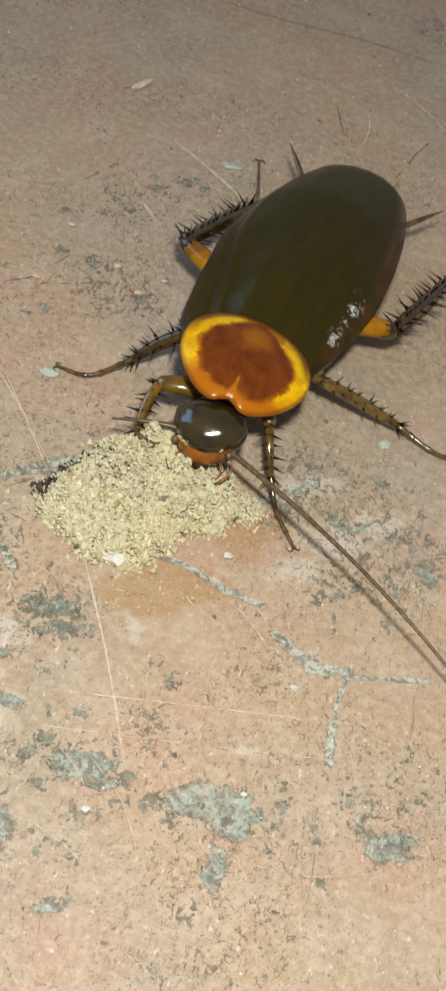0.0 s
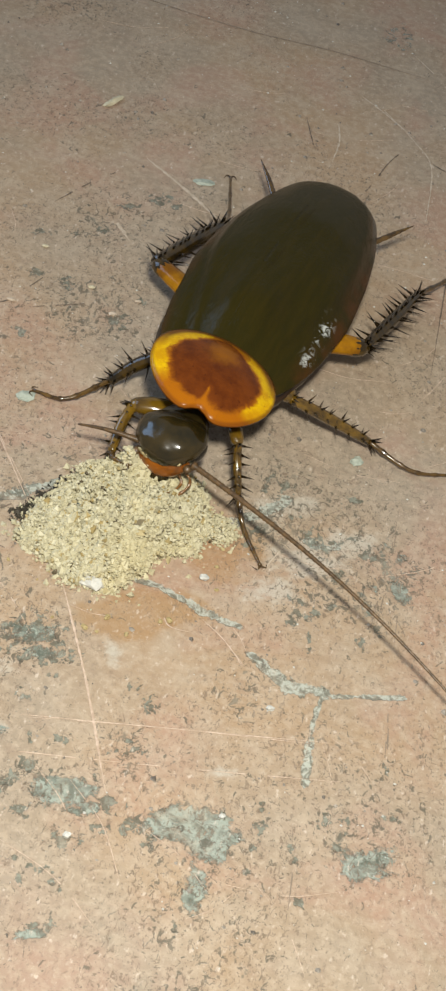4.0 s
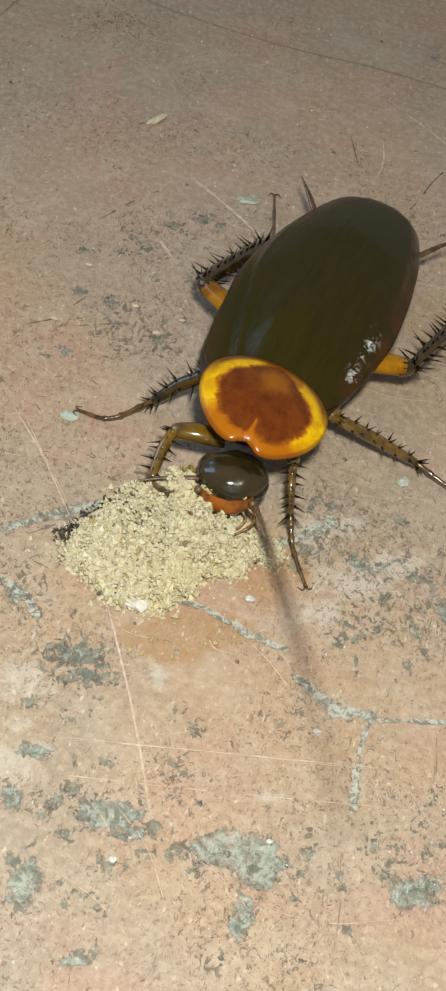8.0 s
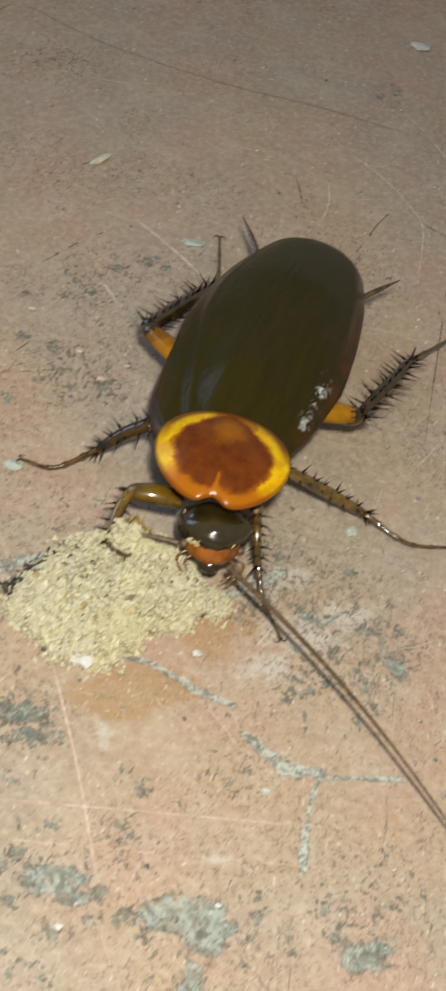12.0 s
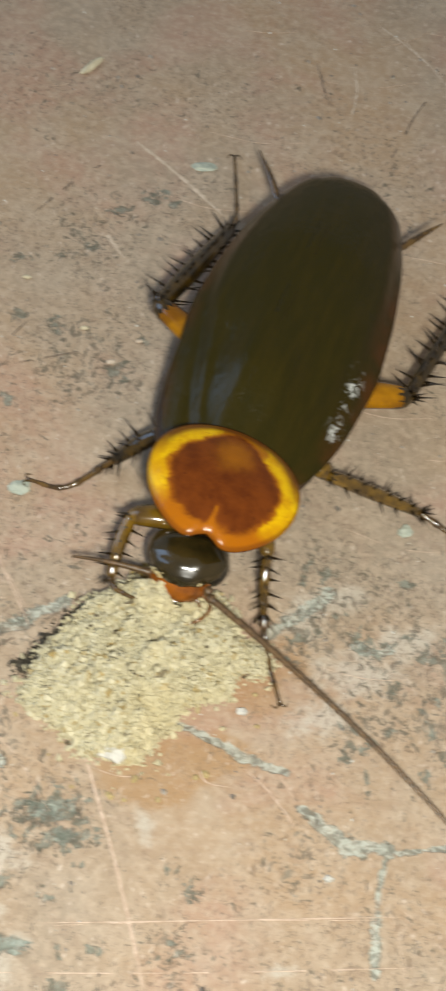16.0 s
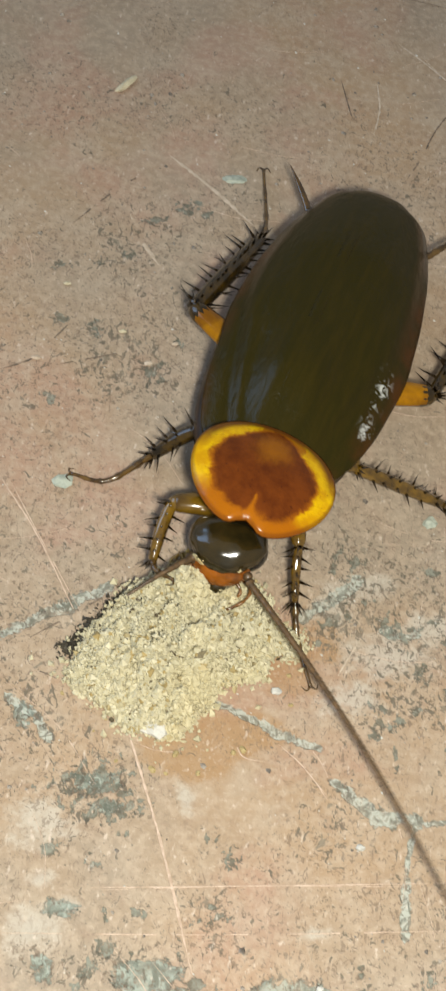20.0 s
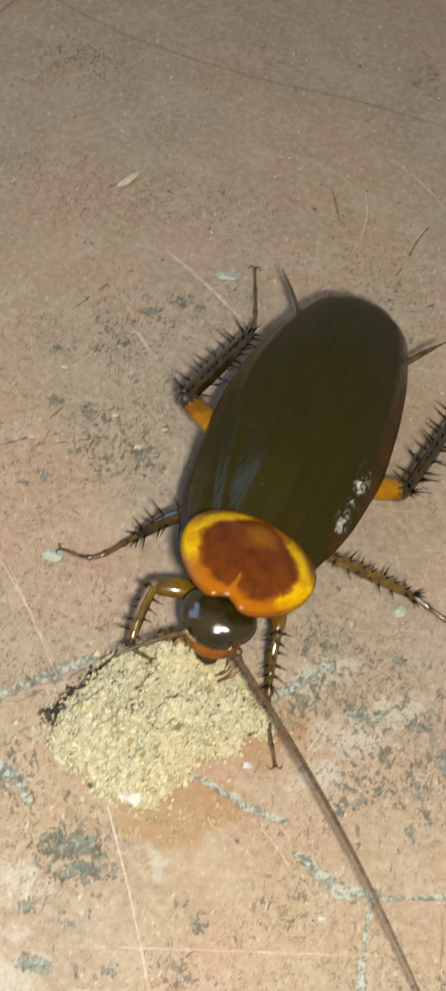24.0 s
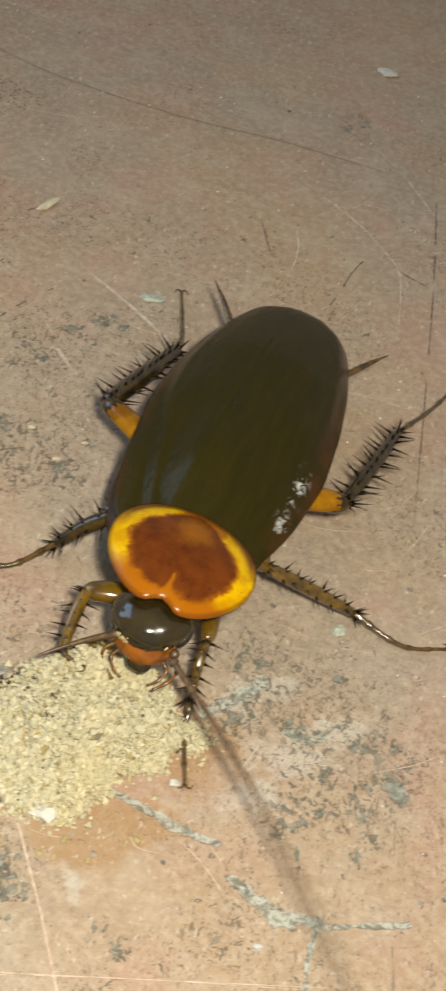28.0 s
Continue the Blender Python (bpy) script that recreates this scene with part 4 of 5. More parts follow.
def build_wing(name, side, parent):
    """One fore wing; side 1 is the right one, which lies under the other at the seam."""
    bm = bmesh.new()
    rows, cols, back = 46, 20, 3.12
    lay = {}
    for layer in (0, 1):
        for i in range(rows + 1):
            v = back * (i / rows) ** 1.5
            w = smooth_width(v) * (1 - (0.118 * min(1, max(0, (v - 1.0) / 1.1)) if side > 0 else 0))
            inner = -min(w, (0.10 if side < 0 else 0.03) + 0.35 * max(0, 0.7 - v)) * 0.9 if side < 0 else 0.0
            for j in range(cols + 1):
                s = (j / cols) ** 0.85
                u = inner + (w - inner) * s
                vein = 0.006 * math.sin(v * 9 + s * 17) * s * (1 - s)
                lift = vein
                bend = 0.93 - 0.40 * max(0, (v - 1.3) / 1.8) ** 1.2
                shoulder = min(1, max(0, (v - 1.5) / 0.9))
                at = max(0.0, min(1.0, (s - bend + 0.10) / 0.20))
                groove = -0.016 * shoulder * at * at * (3 - 2 * at) - 0.026 * math.exp(-(((s - bend) / 0.05) ** 2)) * min(1, v / 1.2)
                groove += 0.018 * math.exp(-(((s - bend + 0.10) / 0.05) ** 2)) * min(1, v / 1.2)
                groove += 0.010 * shoulder * math.exp(-(((s - 0.12 - 0.1 * (2.7 - v)) / 0.035) ** 2))
                lay[layer, i, j] = bm.verts.new((side * u, TIP + v, wing_top(u, v) + lift + groove - 0.014 * layer))
    for i in range(rows):
        for j in range(cols):
            for layer in (0, 1):
                bm.faces.new([lay[layer, a, b] for a, b in ((i, j), (i + 1, j), (i + 1, j + 1), (i, j + 1))])
    rim = [(i, 0) for i in range(rows)] + [(rows, j) for j in range(cols)] + [(i, cols) for i in range(rows, 0, -1)] + [(0, j) for j in range(cols, 0, -1)]
    for a, b in zip(rim, rim[1:] + rim[:1]):
        bm.faces.new((lay[0, *a], lay[0, *b], lay[1, *b], lay[1, *a]))
    bmesh.ops.remove_doubles(bm, verts=bm.verts, dist=1e-5)
    places = [v.co.copy() for v in bm.verts]
    ob = part(name, bm, MAT_WING, parent)
    edge = ob.data.attributes.new("margin", "FLOAT", "POINT")
    edge.data.foreach_set("value", [min(1, abs(p.x) / (smooth_width(p.y - TIP) + 1e-6)) for p in places])
    ob.data.attributes.new("tail", "FLOAT", "POINT").data.foreach_set("value", [min(1, max(0, 1.1 - (p.y - TIP) / 0.75)) for p in places])
    dust = ob.data.attributes.new("dust", "FLOAT", "POINT")

    def dusty(p):
        if side > 0:
            return 0.0
        spots = ((-0.61, 0.74, 0.05, 0.10), (-0.61, 0.36, 0.055, 0.15), (-0.585, 0.50, 0.03, 0.06))
        return max(max(0, 1.25 - math.hypot((p.x - x) / a, (p.y - y) / b)) for x, y, a, b in spots)

    dust.data.foreach_set("value", [min(1, dusty(p)) for p in places])
    return ob


def build_trunk():
    """The body under the wings, from the neck to the tail."""
    bm = bmesh.new()
    rings = []
    n = 26
    for i in range(n + 1):
        v = 0.22 + 2.95 * i / n
        w = smooth_width(v) * 0.93
        w *= min(1, (i + 0.3) / 3) ** 0.5
        mid = 0.43 + 0.02 * math.sin(v * 13)
        top, low = LEVEL - 0.05 - mid, mid - 0.17
        ring = []
        for j in range(20):
            a = 2 * math.pi * j / 20
            z = math.sin(a) * (top if math.sin(a) > 0 else low)
            ring.append(bm.verts.new((w * math.cos(a), TIP + v, mid + z * min(1, (i + 1) / 4))))
        rings.append(ring)
    for a, b in zip(rings, rings[1:]):
        for j in range(20):
            bm.faces.new((a[j], a[(j + 1) % 20], b[(j + 1) % 20], b[j]))
    bm.faces.new(rings[0])
    bm.faces.new(rings[-1])
    return part("abdomen", bm, MAT_BELLY, ROACH)


ABDOMEN = build_trunk()
build_wing("forewing", 1, ABDOMEN)
build_wing("forewing", -1, ABDOMEN)


def build_cercus(base, tip, bend):
    bm = bmesh.new()
    a, b = Vector(base), Vector(tip)
    line = bezier([a, (a + b) / 2 + Vector(bend), b], 22)
    radii = [(0.030 * math.sin(math.pi * min(1, 0.28 + 0.72 * k / 22)) + 0.004) * (1 if k % 2 else 0.86) for k in range(23)]
    tube(bm, line, radii, 8, 0.6)
    part("cercus", bm, MAT_TARSUS, ABDOMEN)


build_cercus((0.36, -1.12, 0.47), (0.80, -1.69, 0.58), (0.02, -0.06, 0))
build_cercus((-0.40, -1.12, 0.47), (-0.74, -1.62, 0.60), (-0.02, -0.06, 0))


def build_shield():
    """The neck shield; its own space begins at its hind edge, where it is hinged."""
    bm = bmesh.new()
    rings, spokes = 22, 64
    lay = []
    for layer in (0, 1):
        rows = []
        for i in range(rings + 1):
            r = i / rings
            row = []
            for k in range(spokes):
                a = 2 * math.pi * k / spokes
                c, s = math.cos(a), math.sin(a)
                out_x = 0.522 * math.copysign(abs(c) ** 0.84, c)
                out_y = (0.530 if s > 0 else 0.435) * math.copysign(abs(s) ** 0.86, s)
                pinch = 1 - 0.26 * max(0, s) ** 1.4
                x, y = r * out_x * pinch, 0.405 + r * out_y
                y -= 0.085 * math.exp(-((x / 0.080) ** 2)) * max(0, s) * r**3
                z = 0.158 + 0.082 * (1 - r**2.4) - 0.04 * max(0, s) * r**2 - 0.045 * abs(c) * r**2 + 0.02 * math.exp(-((x / 0.13) ** 2)) * max(0, s) * r**3
                z -= 0.016 * max(0, s) * max(0, (r - 0.86) / 0.14) ** 1.5
                for lobe in (-1, 1):
                    z += 0.010 * math.exp(-(((x - lobe * 0.21) / 0.15) ** 2 + ((y - 0.50) / 0.18) ** 2))
                z -= 0.012 * math.exp(-((x / 0.045) ** 2 + ((y - 0.76) / 0.12) ** 2))
                z += 0.004 * math.exp(-(((r - 0.97) / 0.03) ** 2))
                row.append(bm.verts.new((x, y, z - 0.035 * layer * (1 - 0.5 * r))))
            rows.append(row)
        lay.append(rows)
    for rows in lay:
        for a, b in zip(rows, rows[1:]):
            for k in range(spokes):
                bm.faces.new((a[k], a[(k + 1) % spokes], b[(k + 1) % spokes], b[k]))
    for k in range(spokes):
        bm.faces.new((lay[0][-1][k], lay[0][-1][(k + 1) % spokes], lay[1][-1][(k + 1) % spokes], lay[1][-1][k]))
    bmesh.ops.remove_doubles(bm, verts=bm.verts, dist=1e-5)
    places = [v.co.copy() for v in bm.verts]
    ob = part("pronotum", bm, MAT_SHIELD, ROACH, "glossy neck shield, two-lobed dark red-brown patch ringed with yellow")

    def rim(p):
        ahead = p.y > 0.405
        wide = 0.505 * (1 - 0.26 * min(1, max(0, (p.y - 0.405) / 0.52)) ** 1.4)
        notch = 0.085 * math.exp(-((p.x / 0.080) ** 2)) if ahead else 0
        return (abs(p.x / wide) ** 2.3 + abs((p.y - 0.405 + notch) / (0.512 if ahead else 0.420)) ** 2.3) ** (1 / 2.3)

    def patch(p):
        inside = (1 - rim(p)) * 0.47 + 0.065 * math.exp(-((p.x / 0.075) ** 2)) * min(1, max(0, (p.y - 0.55) / 0.2))
        back = min(1, max(0, (0.42 - p.y) / 0.22))
        ahead = min(1, max(0, (p.y - 0.50) / 0.25))
        band = 0.112 - 0.044 * ahead + back * (0.040 - 0.12 * math.exp(-((p.x / 0.13) ** 2)))
        band += 0.045 * back * math.exp(-(((p.x + 0.26) / 0.10) ** 2))
        cusp = 0.95 * math.exp(-(((p.x + 0.012 + 0.06 * (p.y - 0.7)) / 0.017) ** 2)) * min(1, max(0, (p.y - 0.60) / 0.10))
        return min(1, max(0, 0.42 + (inside - band) / 0.16 - cusp))

    def saddle(p):
        return math.exp(-((p.x / 0.15) ** 2 + ((p.y - 0.24) / 0.18) ** 2))

    def hind(p):
        return math.exp(-(((p.x + 0.03) / 0.20) ** 4 + ((p.y - 0.06) / 0.18) ** 2))

    def nape(p):
        return min(1, max(0, (rim(p) - 0.84) / 0.10)) * min(1, max(0, (0.40 - p.y) / 0.20))

    def front(p):
        return min(1, max(0, (p.y - 0.58) / 0.22))

    for name, rule in (("patch", patch), ("saddle", saddle), ("rim", rim), ("hind", hind), ("nape", nape), ("front", front)):
        ob.data.attributes.new(name, "FLOAT", "POINT").data.foreach_set("value", [rule(p) for p in places])
    return ob


SHIELD = build_shield()


def build_head():
    """The head, hung from the shield's front edge, its face turned ahead and down; its own space is centred on the brow."""
    bm = bmesh.new()
    made = blob(bm, (0, -0.035, -0.03), (0.278, 0.250, 0.150), (0, 0, 0), 4, 0.06)
    for v in made:
        t = max(0, -v.co.z / 0.175)
        v.co.x *= 1 - 0.22 * t
        v.co.y += 0.07 * t
        if v.co.z > -0.03 and v.co.y < -0.06:
            v.co.z = -0.03 + (v.co.z + 0.03) * max(0.50, 1 + 2.2 * (v.co.y + 0.06))
    head = part("head", bm, MAT_HEAD, ROACH, "glossy black-brown head")
    bm = bmesh.new()
    made = blob(bm, (0, 0.100, -0.120), (0.205, 0.110, 0.165), (0.42, 0, 0), 3, 0.05)
    for v in made:
        t = max(0, (-0.18 - v.co.z) / 0.17)
        v.co.x *= 1 - 0.28 * t
        v.co.y += 0.012 * math.cos(v.co.x * 30) * t
    part("labrum", bm, MAT_FACE, head, "glossy orange-brown lower face and lip")
    bm = bmesh.new()
    blob(bm, (0, -0.19, -0.070), (0.215, 0.23, 0.105), (0, 0, 0), 3, 0.1)
    part("neck", bm, MAT_HEAD, head)
    bm = bmesh.new()
    blob(bm, (0, 0.165, -0.265), (0.085, 0.050, 0.060), (0.5, 0, 0), 2, 0.2)
    part("mandible", bm, MAT_HEAD, head)
    for side in (-1, 1):
        bm = bmesh.new()
        made = blob(bm, (side * 0.214, 0.020, -0.055), (0.050, 0.112, 0.098), (0.1, 0, side * 0.40), 3)
        part("eye", bm, MAT_EYE, head, "black compound eye")
        bm = bmesh.new()
        blob(bm, (side * 0.140, 0.168, -0.080), (0.042 + 0.022 * side, 0.020, 0.026 + 0.010 * side), (0, 0.3, -side * 0.6), 3, 0.7, 2.3)
        part("ocellus", bm, MAT_OCELLUS, head, "cream spot beside the feeler")
        bm = bmesh.new()
        blob(bm, (side * 0.205, 0.150, -0.125), (0.034, 0.036, 0.034), (0, 0, 0), 2)
        part("feeler_socket", bm, MAT_ANTENNA, head)
        bm = bmesh.new()
        line = bezier([(side * x, y, z) for x, y, z in ((0.12, 0.13, -0.20), (0.18, 0.17, -0.25), (0.15, 0.22, -0.31), (0.09, 0.24, -0.35))], 18)
        tube(bm, line, [0.013 + 0.003 * math.sin(n * 1.1) - 0.0003 * n for n in range(19)], 7)
        part("palp", bm, MAT_PALP, head)
        bm = bmesh.new()
        line = bezier([(side * x, y, z) for x, y, z in ((0.15, 0.10, -0.18), (0.24, 0.15, -0.23), (0.22, 0.23, -0.28), (0.13, 0.29, -0.34))], 24)
        tube(bm, line, [0.011 + 0.003 * math.sin(n * 0.8) for n in range(25)], 7)
        part("palp", bm, MAT_PALP, head)
    for piece in (head, *head.children):
        piece.data.transform(Matrix.Scale(1.03, 4))
    return head


HEAD = build_head()


def build_antenna(length, thick, bend, label):
    """A feeler along y from its root, ringed and tapered, bent a little."""
    bm = bmesh.new()
    n = 150
    line, radii = [], []
    for k in range(n + 1):
        s = k / n
        line.append(Vector((bend * length * s * s, length * s * (1 - 0.02 * s), 0.034 * length * math.sin(math.pi * s) - 0.10 * length * s * s * 0.4)))
        radii.append((thick * (1 - 0.66 * s) * (1.0 if k % 2 else 0.80)) * (1.5 if k < 2 else 1))
    tube(bm, line, radii, 7)
    return part("antenna", bm, MAT_ANTENNA, ROACH, label)


LEFT_ANTENNA = build_antenna(2.95, 0.026, 0.025, "long thin ringed brown feeler")
RIGHT_ANTENNA = build_antenna(0.54, 0.028, 0.0, "short broken brown feeler")


bm = bmesh.new()
spike(bm, Vector((0, 0, 0)), Vector((0, 0, 1)), 0.0105)
SPINE = finish(bm, "spine", MAT_SPINE)


def set_spine(femur, base, out, size):
    spine = new("spine", SPINE)
    spine.parent = femur
    spine.matrix_local = Matrix.Translation(base * CM) @ Vector((0, 0, 1)).rotation_difference(out).to_matrix().to_4x4() @ Matrix.Diagonal((1.3, 1.3, size, 1))


def build_leg(hip, knee, ankle, toes, thick, seed, pale=False, shin=0.08, spiny=1.0, thigh=None, spurs=0.12):
    """One leg: thigh, spiny shin and ringed foot with two claws. Returns the thigh, which carries the rest."""
    rng = random.Random(seed)
    hip, knee, ankle = Vector(hip), Vector(knee), Vector(ankle)
    bm = bmesh.new()
    line = bezier([hip, (hip + knee) / 2 + Vector((0, 0, 0.02)), knee], 14)
    tube(bm, line, [thick * (0.75 + 0.45 * math.sin(math.pi * (0.15 + 0.75 * k / 14))) * (1 if k < 14 else 0.7) for k in range(15)], 12, 0.75)
    femur = part("femur", bm, thigh or MAT_FEMUR, ROACH, "olive-brown thigh" if thigh else "glossy amber thigh")
    bm = bmesh.new()
    tube(bm, [knee + (hip - knee).normalized() * thick * d for d in (1.3, 0.7, 0.1, -0.35)], [thick * r for r in (1.0, 1.0, 0.85, 0.45)], 10, 0.8)
    part("knee", bm, MAT_LIGHT_TIBIA if pale else MAT_TIBIA, femur)
    bm = bmesh.new()
    bend = (ankle - knee).cross(Vector((0, 0, 1))).normalized() * 0.012
    line = bezier([knee, (knee + ankle) / 2 + bend + Vector((0, 0, 0.02)), ankle], 18)
    tube(bm, line, [shin * (0.52 + 0.14 * math.sin(math.pi * k / 18) - 0.10 * k / 18) for k in range(19)], 10, 0.85)
    part("tibia", bm, MAT_LIGHT_TIBIA if pale else MAT_TIBIA, femur, "dark spiny shin")
    way = (ankle - knee).normalized()
    side = way.cross(Vector((0, 0, 1))).normalized()
    up = side.cross(way)
    count = max(5, int((ankle - knee).length / (0.10 if spiny > 1 else 0.105)))
    for k in range(count):
        for way_out in (-1, 1, 0):
            s = (k + 0.35 + rng.uniform(-0.2, 0.2)) / count
            p = line[min(17, int(s * 18))]
            out = side * way_out * rng.uniform(0.8, 1.0) + up * rng.uniform(-0.15, 0.45) if way_out else up
            out = (out + way * rng.uniform(0.10, 0.55)).normalized()
            size = spiny * rng.uniform(0.13, 0.20) * (1.0 if way_out else 0.65)
            set_spine(femur, p + out * shin * 0.35, out, size)
    # a ring of spurs at the shin's lower end and a few at the knee
    for k in range(6):
        a = 2 * math.pi * k / 6 + rng.uniform(-0.2, 0.2)
        out = (0.75 * (math.cos(a) * side + math.sin(a) * up) + way * 0.75).normalized()
        set_spine(femur, ankle + out * shin * 0.25, out, spurs * rng.uniform(0.8, 1.25))
    back = (knee - hip).normalized()
    for k in range(4):
        a = -0.6 + 1.1 * k
        out = (0.7 * (math.cos(a) * up + math.sin(a) * side) + back * 0.8).normalized()
        set_spine(femur, knee + out * thick * 0.35, out, 0.8 * spurs * rng.uniform(0.8, 1.25))
    bm = bmesh.new()
    run = [ankle] + [Vector(p) for p in toes]
    line = bezier(run, 24)
    radii = [0.026 * (1 - 0.48 * k / 24) * (1.25 if k % 5 == 4 else 0.92) for k in range(25)]
    tube(bm, line, radii, 7)
    end, ahead = line[-1], (line[-1] - line[-3]).normalized()
    across = ahead.cross(Vector((0, 0, 1))).normalized()
    for s in (-1, 1):
        claw = bezier([end, end + ahead * 0.025 + across * s * 0.035, end + across * s * 0.06 - ahead * 0.015 - Vector((0, 0, 0.01))], 6)
        tube(bm, claw, [0.010 - 0.0013 * k for k in range(7)], 5)
    part("tarsus", bm, MAT_TARSUS, femur)
    return femur


RIGHT_FRONT = build_leg((0.22, 1.72, 0.42), (0.60, 1.86, 0.44), (0.58, 2.26, 0.27), [(0.52, 2.36, 0.32), (0.38, 2.41, 0.36)], 0.075, 1, True, 0.076, 0.70, MAT_OLIVE_FEMUR, 0.09)
LEFT_FRONT = build_leg((-0.28, 1.45, 0.46), (-0.42, 1.77, 0.45), (-0.52, 2.06, 0.20), [(-0.62, 2.26, 0.06), (-0.81, 2.57, 0.02)], 0.055, 2, True, 0.060, 0.62, MAT_OLIVE_FEMUR, 0.11)
build_leg((0.28, 0.92, 0.42), (0.64, 1.05, 0.42), (0.97, 1.25, 0.12), [(1.20, 1.56, 0.05), (1.47, 1.60, 0.03)], 0.078, 3, False, 0.104, 1.0)
LEFT_MIDDLE = build_leg((-0.28, 0.92, 0.42), (-0.60, 1.08, 0.38), (-1.29, 0.91, 0.12), [(-1.70, 0.96, 0.05), (-2.02, 0.80, 0.03)], 0.074, 4, True, 0.092, 0.75, MAT_OLIVE_FEMUR)
build_leg((0.28, 0.50, 0.44), (1.11, 0.10, 0.51), (0.945, -1.12, 0.20), [(0.98, -1.42, 0.10), (1.21, -2.06, 0.04)], 0.088, 5, False, 0.130, 1.1)
LEFT_HIND = build_leg((-0.28, 0.50, 0.44), (-0.93, 0.24, 0.46), (-1.08, -1.02, 0.23), [(-1.27, -1.67, 0.08), (-1.42, -2.30, 0.03)], 0.095, 6, False, 0.096, 1.05)

# ---- what moves: the body shifts as it feeds, shield and head nod, feelers sweep ----
BODY_ROWS = [
    (0, 0.144, -0.059, -1.5, 0.6), (0.5, 0.154, -0.062, -1.5, 0.6), (1, 0.152, -0.086, -1.5, 0.6), (1.5, 0.148, -0.088, -1.5, 0.6), (2, 0.151, -0.079, -1.7, 1.5),
    (2.5, 0.148, -0.068, -1.5, 0.8), (3, 0.149, -0.051, -1.6, 0.6), (3.5, 0.143, -0.062, -1.5, 0.2), (5.5, 0.156, -0.069, -1.5, -0.1), (6, 0.154, -0.074, -1.5, -0),
    (6.5, 0.153, -0.083, -1.3, 0.3), (7, 0.161, -0.108, -0.9, 1.5), (7.5, 0.165, -0.094, -1, 0.7), (8, 0.163, -0.088, -0.8, 0.8), (8.5, 0.161, -0.094, -0.9, 1.1),
    (9, 0.165, -0.11, -0.4, 1.5), (9.5, 0.17, -0.106, 0.3, 1.4), (10, 0.175, -0.116, 0.5, 1.5), (10.5, 0.168, -0.108, 0.4, 0.6), (11, 0.165, -0.106, 0.4, 1.4),
    (11.5, 0.159, -0.11, 0.9, 0.7), (12, 0.163, -0.115, 1, 0), (12.5, 0.163, -0.106, 0.8, -0.2), (14.5, 0.172, -0.009, 0.4, 0.5), (15, 0.166, 0.016, -1, 2.1),
    (15.5, 0.189, 0.011, -1.1, 0.2), (16, 0.188, 0.019, -1, -0.1), (16.5, 0.168, 0.038, -1.1, -0.8), (17, 0.161, 0.04, -1, -0.5), (17.5, 0.172, 0.03, -1.1, -0.2),
    (18, 0.167, 0.037, -1, -0.3), (18.5, 0.168, 0.03, -1.1, 0.3), (19, 0.164, 0.034, -1.1, -0.3), (19.5, 0.167, 0.034, -1.1, -0.1), (20, 0.161, 0.039, -1, -0.1),
    (20.5, 0.158, 0.051, -1.3, -0.7), (21, 0.159, 0.063, -1.4, -1.8), (21.5, 0.159, 0.056, -1.4, -1), (23.5, 0.14, 0.012, -1.2, 0), (24, 0.15, 0.06, -1.2, 0),
    (24.5, 0.132, 0.057, -1.2, 0), (25, 0.152, 0.036, -1.2, 0), (25.5, 0.153, 0.02, -1.2, 0), (26, 0.141, 0.016, -1.2, 0), (26.5, 0.139, 0, -1.2, 0),
    (27, 0.136, 0.007, -1.2, 0), (27.5, 0.134, 0.01, -1.2, 0), (28, 0.141, -0.003, -1.2, 0),
]
